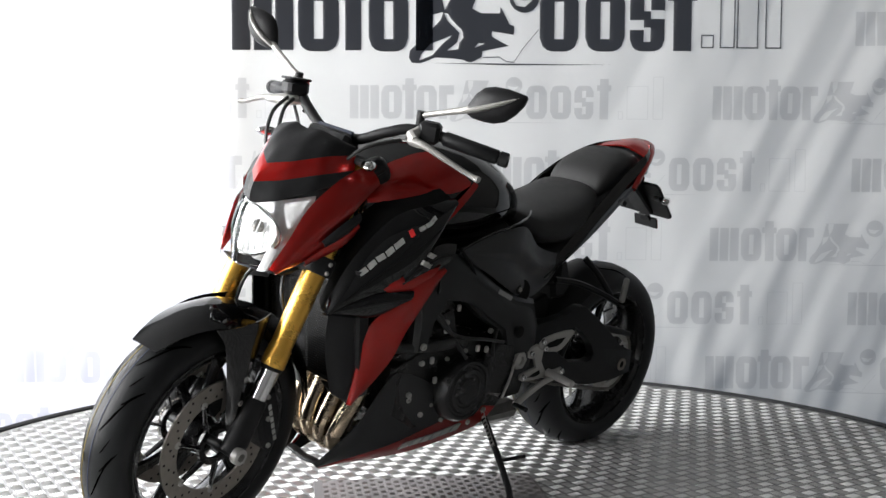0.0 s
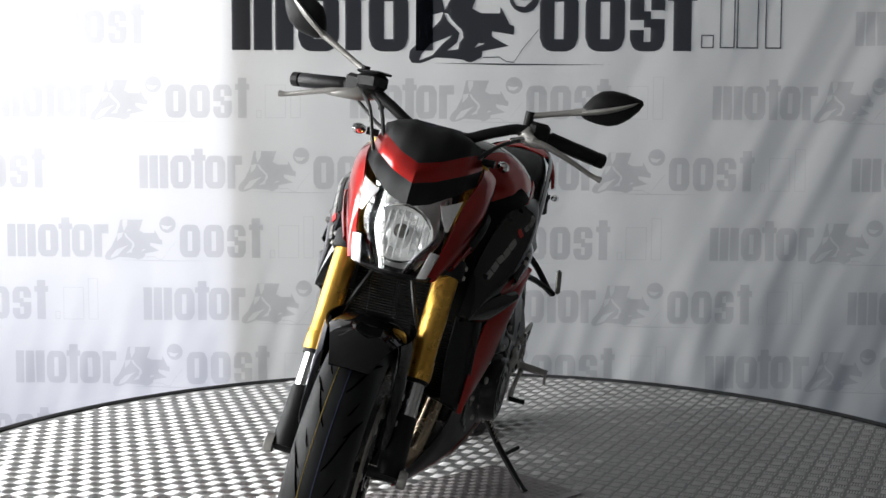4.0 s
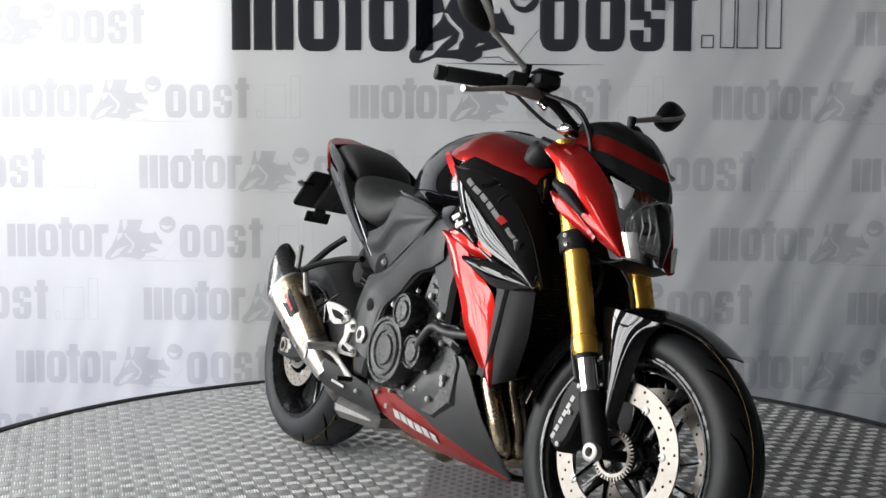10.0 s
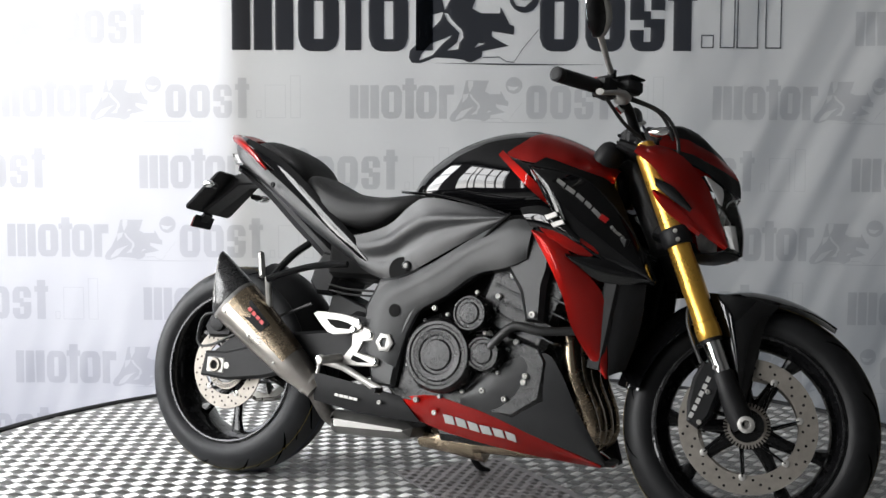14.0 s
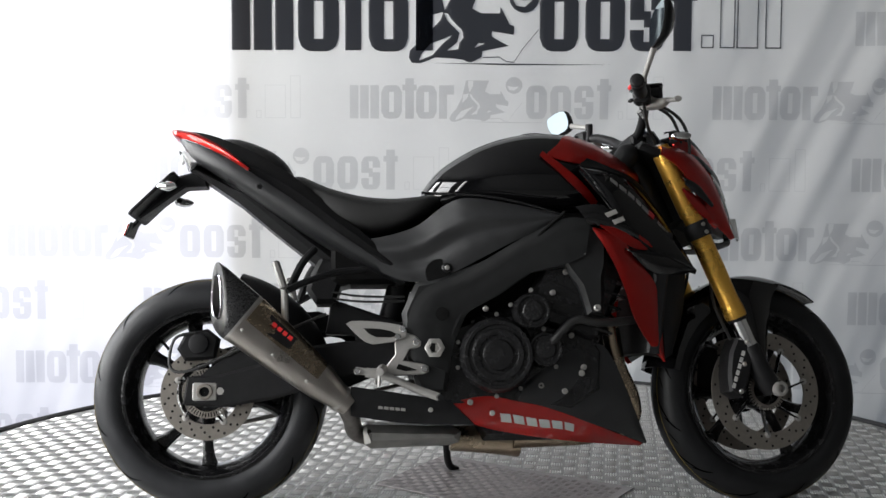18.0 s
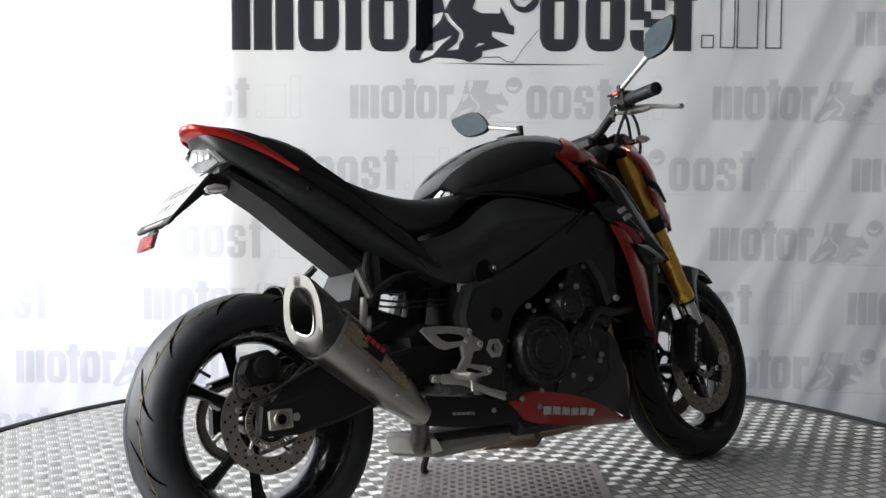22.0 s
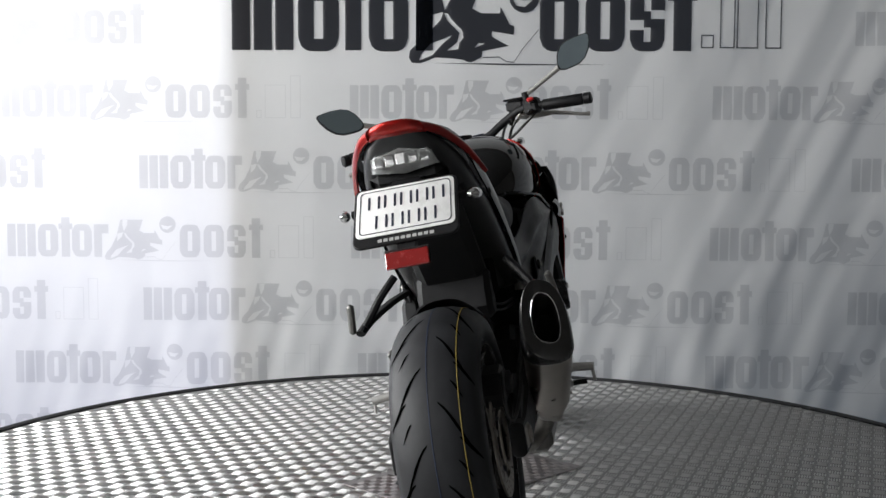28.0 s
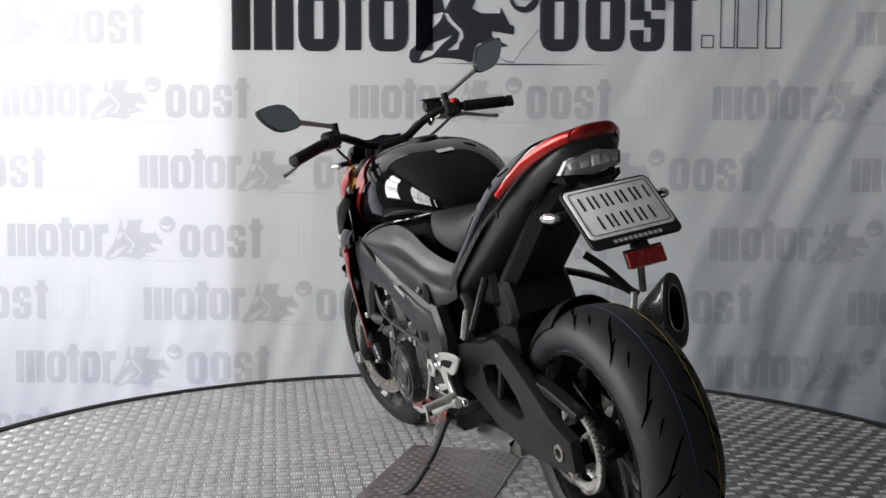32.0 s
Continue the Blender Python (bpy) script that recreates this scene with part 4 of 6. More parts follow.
def indicator(c, s, xf, amber=False):
    x, y, z = c
    st = part("indicator", G().tube([(x - 0.005, y - s * 0.045, z), (x, y - s * 0.018, z)], [0.008, 0.009], 10), M_MATTE, BIKE, "turn indicator on a short stalk", xf)
    part("indicator_lens", G().loft([[(x + 0.025 * k + 0.010 * math.cos(w) * q, y + s * 0.013 * math.cos(w) * q, z + 0.011 * math.sin(w) * q) for w in [2 * math.pi * i / 12 for i in range(12)]] for k, q in ((-0.9, 0.3), (-0.6, 0.85), (0, 1.15), (0.6, 0.9), (1.0, 0.2))]), M_AMBER if amber else M_CHROME, st, "clear faceted indicator lens", xf)


for s in (-1, 1):
    indicator((1.205, s * 0.165, 0.952), s, STEER)
    indicator((-0.104, s * 0.135 - 0.002, 0.827), s, None)

# handlebar and controls
for s in (-1, 1):
    part("handlebar", G().tube([q for q in resample([(1.135, 0, 0.985), (1.133, s * 0.06, 0.987), (1.120, s * 0.13, 1.022), (1.085, s * 0.20, 1.042), (0.998, s * 0.372, 1.018)], 16)], 0.0125, 14), M_MATTE, BIKE, "black tapered handlebar", STEER)
    part("grip", G().tube([(1.062, s * 0.245, 1.036), (1.060, s * 0.25, 1.0355), (1.004, s * 0.36, 1.020), (1.002, s * 0.364, 1.0195)], [0.013, 0.0175, 0.0175, 0.014], 16), M_RUBBER, BIKE, "black rubber grip", STEER)
    part("bar_end", G().tube([(1.002, s * 0.364, 1.0195), (1.001, s * 0.366, 1.0193), (0.993, s * 0.383, 1.017), (0.992, s * 0.385, 1.017)], [0.012, 0.0175, 0.0175, 0.013], 16), M_MATTE, BIKE, "", STEER)
    part("switch_box", G().box((1.078, s * 0.216, 1.042), (0.045, 0.05, 0.05), 0.008, pose(0, 0, 0, 0, 0, s * 27)), M_MATTE, BIKE, "black switch housing", STEER)
    perch = part("lever_perch", G().tube([(1.085, s * 0.20, 1.040), (1.115, s * 0.195, 1.030), (1.125, s * 0.215, 1.022)], [0.016, 0.014, 0.011], 10), M_SILVER, BIKE, "", STEER)
    lv = resample([(1.122, s * 0.212, 1.020), (1.128, s * 0.25, 1.018), (1.118, s * 0.31, 1.000), (1.100, s * 0.36, 0.982), (1.097, s * 0.385, 0.977)], 14)
    part("lever", G().tube(lv, [0.014, 0.0135, 0.012, 0.0105, 0.0095, 0.009, 0.0085, 0.008, 0.0078, 0.0075, 0.0075, 0.008, 0.0100, 0.0095], 10, flat=0.75), M_SILVER, BIKE, "bright aluminium hand lever", STEER)
part("brake_master", G().tube(resample([(1.100, -0.165, 1.030), (1.120, -0.195, 1.024), (1.126, -0.240, 1.016), (1.118, -0.275, 1.010)], 10), [0.012, 0.016, 0.0175, 0.018, 0.0175, 0.016, 0.014, 0.012, 0.010, 0.007], 12, flat=0.8), M_SILVER, BIKE, "bright brake lever pivot", STEER)
part("hose_union", G().tube([(1.098, -0.150, 1.020), (1.112, -0.142, 1.006)], [0.009, 0.008], 8), M_CHROME, BIKE, "", STEER)
part("clutch_perch", G().tube(resample([(1.090, 0.185, 1.034), (1.120, 0.200, 1.022), (1.128, 0.235, 1.018)], 6), [0.012, 0.013, 0.013, 0.012, 0.010, 0.008], 10), M_SILVER, BIKE, "bright clutch lever perch", STEER)
part("cable_adjuster", G().tube([(1.124, 0.190, 1.020), (1.140, 0.165, 1.012)], [0.008, 0.006], 10), M_CHROME, BIKE, "", STEER)
for y, z in ((-0.215, 1.052), (-0.205, 1.028), (0.215, 1.052), (0.208, 1.030)):
    part("switch_button", G().box((1.052, y, z), (0.012, 0.016, 0.008), 0.002), M_ENGINE, BIKE, "", STEER)
for s in (-1, 1):
    part("bar_riser", G().tube([(1.150, s * 0.035, 0.925), (1.136, s * 0.035, 0.975)], [0.017, 0.015], 12), M_MATTE, BIKE, "black bar riser", STEER)
    part("yoke_nut", G().tube([leg(0.937, s), leg(0.941, s)], [0.014, 0.012], 6), M_SILVER, BIKE, "", STEER)
part("stem_nut", G().tube([(1.155, 0, 0.940), (1.150, 0, 0.952)], [0.020, 0.018], 6), M_SILVER, BIKE, "bright steering stem nut", STEER)
part("ignition_switch", G().tube([(1.100, 0, 0.935), (1.092, 0, 0.958)], [0.024, 0.022], 16), M_MATTE, BIKE, "black ignition switch", STEER)
part("kill_switch", G().box((1.055, -0.212, 1.062), (0.02, 0.02, 0.012), 0.003), M_REDPRINT, BIKE, "red stop switch", STEER)
RES = part("brake_reservoir", G().box((1.125, -0.175, 1.058), (0.055, 0.06, 0.036), 0.008, pose(0, 0, 0, 6, 0, -25)), M_MATTE, BIKE, "black brake fluid reservoir", STEER)
part("lid", G().box((1.125, -0.175, 1.079), (0.058, 0.063, 0.006), 0.003, pose(0, 0, 0, 6, 0, -25)), M_MATTE, RES, "", STEER)
part("bar_clamp", G().box((1.135, 0, 0.972), (0.045, 0.10, 0.035), 0.008), M_MATTE, BIKE, "", STEER)
for pts in ([(1.13, -0.17, 1.03), (1.20, -0.13, 1.01), (1.235, -0.10, 0.94), (1.22, -0.08, 0.86)], [(1.13, -0.19, 1.03), (1.215, -0.15, 1.0), (1.25, -0.12, 0.93), (1.23, -0.09, 0.85)],
            [(1.12, 0.19, 1.02), (1.20, 0.14, 0.99), (1.22, 0.09, 0.93), (1.20, 0.06, 0.86)], [(1.08, -0.22, 1.02), (1.12, -0.15, 0.975), (1.16, -0.10, 0.95), (1.18, -0.07, 0.90)],
            [(1.27, -0.03, 0.70), (1.31, -0.06, 0.63), (1.30, -0.10, 0.52), (1.34, -0.105, 0.42)], [(1.27, 0.03, 0.70), (1.31, 0.06, 0.63), (1.30, 0.10, 0.52), (1.34, 0.105, 0.42)]):
    part("cable", G().tube(resample(pts, 14), 0.0045, 8), M_CABLE, BIKE, "black control hose", STEER)


# mirrors
def mirror_unit(s, base, inner, tip, wide, roll):
    base, inner, tip = Vector(base), Vector(inner), Vector(tip)
    arm = part("mirror", G().tube([base + Vector((-0.004, 0, -0.045)), base + Vector((0, 0, -0.01)), base], [0.011, 0.010, 0.011], 12), M_MATTE, BIKE, "rear-view mirror on a bright stalk", STEER)
    part("pivot", G().tube([base + Vector((0, 0, -0.006)), base + Vector((0, 0, 0.010))], 0.011, 12), M_MATTE, arm, "", STEER)
    axis = (tip - inner).normalized()
    part("stalk", G().tube(resample([base, base.lerp(inner, 0.4) + Vector((0.004, 0, 0.001)), inner + axis * 0.02 + Vector((0.010, 0, 0))], 8), [0.0085, 0.0075, 0.007, 0.007, 0.007, 0.0075, 0.0085, 0.010], 10), M_SILVER, arm, "bright mirror stalk", STEER)
    n0 = Vector((-1, roll, 0.12))
    n0 = (n0 - axis * n0.dot(axis)).normalized()
    side = axis.cross(n0).normalized()
    if side.z < 0:
        side = -side
    length = (tip - inner).length
    prof = [(0.0, 0.12, 0.15), (0.06, 0.38, 0.40), (0.22, 0.80, 0.72), (0.38, 1.0, 0.95), (0.55, 0.92, 1.0), (0.75, 0.62, 0.78), (0.92, 0.25, 0.42), (1.0, 0.06, 0.12)]
    up = [inner + axis * length * a + side * wide * u for a, u, d in prof]
    dn = [inner + axis * length * a - side * wide * d for a, u, d in prof]
    ring = up + dn[::-1]
    c = inner + axis * length * 0.48

    def shrink(k, off):
        return [c + (q - c) * k - n0 * off for q in ring]
    part("housing", G().loft([shrink(0.97, -0.002), shrink(1.0, 0.002), shrink(0.97, 0.012), shrink(0.80, 0.022), shrink(0.45, 0.030), shrink(0.1, 0.033)]), M_MATTE, arm, "matte black mirror housing", STEER, sharp=50)
    part("mirror_glass", G().loft([shrink(0.94, -0.001), shrink(0.93, -0.0035)]), M_MIRROR, arm, "mirror glass", STEER)
    tr = [inner + axis * length * a + n0 * -d + side * wide * 0.05 for a, d in ((0.02, 0.014), (0.25, 0.029), (0.5, 0.034), (0.75, 0.026), (0.97, 0.008))]
    part("trim", G().tube(resample(tr, 10), [0.010, 0.012, 0.013, 0.013, 0.012, 0.011, 0.009, 0.007, 0.005, 0.003], 10, flat=0.5), M_SILVER, arm, "silver accent strip", STEER)


mirror_unit(1, (1.087, 0.190, 1.076), (1.066, 0.300, 1.112), (1.043, 0.432, 1.174), 0.042, -0.36)
mirror_unit(-1, (1.088, -0.204, 1.080), (1.062, -0.322, 1.130), (1.056, -0.432, 1.214), 0.042, -0.12)


# fuel tank
def superring(x, top, bot, hw, n=28, p=2.6, shoulder=0.6):
    out = []
    zc = bot + (top - bot) * 0.45
    for i in range(n):
        a = 2 * math.pi * i / n
        c, s = math.cos(a), math.sin(a)
        y = hw * math.copysign(abs(c) ** (2 / p), c)
        h = (top - zc) if s > 0 else (zc - bot)
        out.append((x, y, zc + h * math.copysign(abs(s) ** (2 / p), s)))
    return out


def loft_along(rows, m, name, label, n=28, p=2.6, sub=3, sharp=60):
    """A smooth body through sections of x, top, bottom and half width."""
    P = resample([(r[0], r[1], r[2]) for r in rows], (len(rows) - 1) * sub + 1)
    Q = resample([(r[3], 0, 0) for r in rows], (len(rows) - 1) * sub + 1)
    return part(name, G().loft([superring(a.x, a.y, a.z, max(0.004, b.x), n, p) for a, b in zip(P, Q)]), m, BIKE, label, sharp=sharp)


TANK_ROWS = [(0.545, 0.812, 0.780, 0.045), (0.556, 0.842, 0.775, 0.085), (0.60, 0.893, 0.76, 0.130), (0.68, 0.943, 0.75, 0.168), (0.76, 0.973, 0.74, 0.190), (0.84, 0.987, 0.73, 0.198),
             (0.93, 0.984, 0.73, 0.196), (1.01, 0.957, 0.74, 0.178), (1.08, 0.920, 0.76, 0.145), (1.13, 0.880, 0.79, 0.10)]
TANK = loft_along(TANK_ROWS, M_BLACK, "fuel_tank", "gloss black fuel tank", p=2.5)
part("filler_cap", G().lathe([(0, 0.0002), (0.004, 0.028), (0.002, 0.040), (-0.006, 0.042)], (0.86, 0, 0.991), "z", 32), M_MATTE, TANK, "black filler cap")
part("warning_label", G().box((0.700, 0.004, 0.9545), (0.024, 0.048, 0.0015), 0.0005, pose(0, 0, 0, 0, -19, 0)), M_WHITE, TANK, "pale sticker")


def tank_y(x, z, grow=0.004):
    """Half width of the tank at a place on its side."""
    rows = TANK_ROWS
    for a, b in zip(rows, rows[1:]):
        if x <= b[0]:
            k = max(0, (x - a[0]) / (b[0] - a[0]))
            t, o, w = [a[i] + (b[i] - a[i]) * k for i in (1, 2, 3)]
            break
    else:
        t, o, w = rows[-1][1:]
    zc = o + (t - o) * 0.45
    h = (t - zc) if z > zc else (zc - o)
    return w * max(0.0, 1 - min(1, abs(z - zc) / h) ** 2.5) ** 0.4 + grow


def tank_panel(name, up, low, m, label, nu=16, nv=7, grow=0.005):
    for s in (-1, 1):
        A, B = resample([(x, 0, z) for x, z in up], nu), resample([(x, 0, z) for x, z in low], nu)
        rows = [[(q.x, s * tank_y(q.x, q.z, grow), q.z) for q in [A[j].lerp(B[j], i / (nv - 1)) for j in range(nu)]] for i in range(nv)]
        part(name, G().sheet(rows, 0.003 * s), m, TANK, label)


tank_panel("tank_cover", [(0.864, 0.905), (0.893, 0.930), (0.925, 0.963), (0.99, 0.953), (1.06, 0.922), (1.120, 0.880)], [(0.868, 0.897), (0.895, 0.887), (0.930, 0.880), (0.99, 0.872), (1.06, 0.858), (1.118, 0.842)], M_RED, "red tank cover", 22, 9)
tank_panel("tank_stripe", [(0.851, 0.910), (0.900, 0.872), (0.950, 0.829), (0.996, 0.785)], [(0.843, 0.898), (0.884, 0.860), (0.934, 0.813), (0.986, 0.772)], M_RED, "red tank stripe", 14, 4, 0.008)

# seats and tail
loft_along([(0.205, 0.868, 0.80, 0.085), (0.235, 0.868, 0.775, 0.118), (0.30, 0.838, 0.735, 0.144), (0.38, 0.816, 0.706, 0.152), (0.46, 0.808, 0.708, 0.150), (0.53, 0.812, 0.735, 0.146), (0.59, 0.820, 0.775, 0.118), (0.625, 0.815, 0.785, 0.08)], M_SEAT, "rider_seat", "black vinyl rider seat", p=3.0)
loft_along([(-0.005, 0.950, 0.92, 0.055), (0.015, 0.968, 0.905, 0.082), (0.07, 0.968, 0.880, 0.100), (0.14, 0.943, 0.850, 0.106), (0.185, 0.912, 0.825, 0.102), (0.208, 0.878, 0.81, 0.092), (0.218, 0.850, 0.805, 0.08)], M_SEAT, "pillion_seat", "black vinyl pillion seat", p=3.0)
TAIL = loft_along([(-0.096, 0.988, 0.975, 0.024), (-0.078, 0.984, 0.945, 0.054), (-0.045, 0.974, 0.898, 0.082), (0.03, 0.945, 0.850, 0.108), (0.12, 0.895, 0.790, 0.122), (0.22, 0.835, 0.722, 0.132), (0.32, 0.770, 0.660, 0.138), (0.42, 0.700, 0.605, 0.140), (0.48, 0.640, 0.578, 0.136), (0.50, 0.60, 0.575, 0.13)], M_CHAR, "tail_cowl", "charcoal tail cowl", p=3.2)
for s in (-1, 1):
    part("tail_trim", G().ruled([(-0.085, s * 0.046, 0.990), (0.0, s * 0.098, 0.968), (0.12, s * 0.122, 0.915), (0.22, s * 0.135, 0.850), (0.32, s * 0.142, 0.768), (0.44, s * 0.146, 0.665), (0.505, s * 0.142, 0.592)],
                                [(-0.080, s * 0.064, 0.966), (0.02, s * 0.117, 0.918), (0.13, s * 0.132, 0.850), (0.23, s * 0.142, 0.782), (0.33, s * 0.148, 0.708), (0.44, s * 0.148, 0.630), (0.50, s * 0.140, 0.578)], 26, 5, 0.006, (0, s, 0.3), 0.004), M_BLACK, TAIL, "gloss black tail trim")
    part("tail_stripe", G().ruled([(-0.099, s * 0.042, 0.992), (-0.045, s * 0.080, 0.978), (0.03, s * 0.116, 0.936), (0.105, s * 0.141, 0.872)], [(-0.090, s * 0.056, 0.970), (-0.045, s * 0.088, 0.952), (0.03, s * 0.121, 0.912), (0.100, s * 0.142, 0.866)], 18, 6, 0.008, (0, s, 0.3), 0.004), M_RED, TAIL, "red tail stripe")
    bolt((0.129, s * 0.140, 0.826), 0.008, 0.005, s, M_MATTE, TAIL)
loft_along([(-0.114, 0.998, 0.990, 0.016), (-0.108, 1.000, 0.979, 0.038), (-0.095, 0.998, 0.970, 0.054), (-0.074, 0.993, 0.962, 0.068)], M_RED, "tail_nose", "rounded red tail end", p=2.8, sub=4)
part("tail_tip", G().ruled([(-0.101, -0.042, 0.988), (-0.110, 0, 0.998), (-0.101, 0.042, 0.988)], [(0.000, -0.100, 0.958), (-0.010, 0, 0.978), (0.000, 0.100, 0.958)], 19, 7, 0.008, (0, 0, 1), 0.004), M_RED, TAIL, "red tail end")
TL = part("tail_lamp", G().loft([[(x, y * k, z) for x, y, z in ((-0.082 + b, -0.062, 0.930), (-0.092 + b, 0.0, 0.944), (-0.082 + b, 0.062, 0.930), (-0.060 + b, 0.070, 0.902), (-0.066 + b, 0.0, 0.892), (-0.060 + b, -0.070, 0.902))] for b, k in ((0.0, 0.90), (0.005, 1.0), (0.04, 1.0))]), M_REFLECT, BIKE, "clear tail lamp with bright segments")
part("lamp_lens", G().loft([[(x, y * k, z) for x, y, z in ((-0.090 + b, -0.062, 0.932), (-0.100 + b, 0.0, 0.946), (-0.090 + b, 0.062, 0.932), (-0.066 + b, 0.071, 0.901), (-0.072 + b, 0.0, 0.890), (-0.066 + b, -0.071, 0.901))] for b, k in ((0.0, 0.90), (0.004, 1.0), (0.007, 1.0))]), M_LENS, TL, "clear lamp lens")
for k in range(-2, 3):
    part("led_segment", G().box((-0.088 + 0.012 * abs(k) * 0.45, k * 0.024, 0.9225), (0.008, 0.021, 0.026), 0.003), M_REFLECT, TL)
part("undertray", G().prism([(-0.055, 0.895), (-0.03, 0.905), (0.10, 0.84), (0.33, 0.66), (0.38, 0.60), (0.32, 0.590), (0.275, 0.628), (0.165, 0.716), (0.065, 0.800), (-0.040, 0.872), (-0.058, 0.880)], -0.082, 0.082, 0.022), M_MATTE, BIKE, "matte black undertray")
part("plate_bracket", G().prism([(-0.02, 0.872), (-0.045, 0.885), (-0.095, 0.872), (-0.195, 0.772), (-0.19, 0.758), (-0.075, 0.842), (-0.02, 0.845)], -0.035, 0.035, 0.006), M_MATTE, BIKE, "black plate bracket")
PM = Matrix.Translation((-0.150, -0.002, 0.816)) @ Matrix(((0, 0.714, -0.700, 0), (-1, 0, 0, 0), (0, 0.700, 0.714, 0), (0, 0, 0, 1)))
def rounded(w, h, r, z, cy=0.0):
    """A ring with rounded corners lying at height z."""
    ring = []
    for k, (sx, sy) in enumerate(((1, 1), (-1, 1), (-1, -1), (1, -1))):
        for i in range(6):
            e = math.pi / 2 * (k + i / 5)
            ring.append((sx * (w / 2 - r) + r * math.cos(e), cy + sy * (h / 2 - r) + r * math.sin(e), z))
    return ring


PL = part("plate_holder", G().loft([rounded(0.208, 0.156, 0.014, -0.006), rounded(0.212, 0.160, 0.016, -0.003), rounded(0.212, 0.160, 0.016, 0.001), rounded(0.208, 0.156, 0.014, 0.003)]), M_MATTE, BIKE, "black plate holder", PM)
part("plate_face", G().loft([rounded(0.200, 0.130, 0.012, 0.001, 0.008), rounded(0.200, 0.130, 0.012, 0.0045, 0.008), rounded(0.198, 0.128, 0.011, 0.005, 0.008)]), M_PLATE, PL, "white dealer plate with plain bars", PM)
ro, ri = rounded(0.186, 0.116, 0.010, 0.0052, 0.008), rounded(0.183, 0.113, 0.009, 0.0052, 0.008)
part("plate_border", G().sheet([[Vector(q) for q in ro + ro[:1]], [Vector(q) for q in ri + ri[:1]]], 0.0008), M_INK, PL, "dark border line", PM)
def stroke_bars(places, y0, h, wide):
    """A row of plain upright bars in pairs, as thick as thin print."""
    for x in places:
        for e in (-1, 1):
            q = [(x + e * wide * 0.42 - 0.0022, y0), (x + e * wide * 0.42 + 0.0022, y0), (x + e * wide * 0.42 + 0.0022, y0 + h), (x + e * wide * 0.42 - 0.0022, y0 + h)]
            part("lettering_bar", G().loft([[(a, b, z) for a, b in q] for z in (0.0052, 0.0060)]), M_INK, PL, "dark plain bar", PM)


stroke_bars([-0.064 + 0.033 * k for k in range(5)], 0.016, 0.034, 0.024)
stroke_bars([-0.048 + 0.033 * k for k in range(4)], -0.038, 0.034, 0.024)
bars(10, (-0.055, -0.074, 0.0022), (0.06, -0.074, 0.0022), 0.008, 0.001, M_WHITE, PL, "small pale bars", up=(0, 1, 0), xf=PM, out=(0, 0, 1))
part("rear_reflector", G().box((-0.222, -0.002, 0.728), (0.006, 0.086, 0.034), 0.002, pose(0, 0, 0, 0, 20, 0)), M_TAILRED, BIKE, "red rear reflector")
part("reflector_back", G().box((-0.2160, -0.002, 0.7302), (0.005, 0.090, 0.038), 0.002, pose(0, 0, 0, 0, 20, 0)), M_MATTE, BIKE)
part("reflector_bracket", G().box((-0.208, -0.002, 0.744), (0.01, 0.04, 0.03), 0.002, pose(0, 0, 0, 0, 40, 0)), M_MATTE, BIKE)

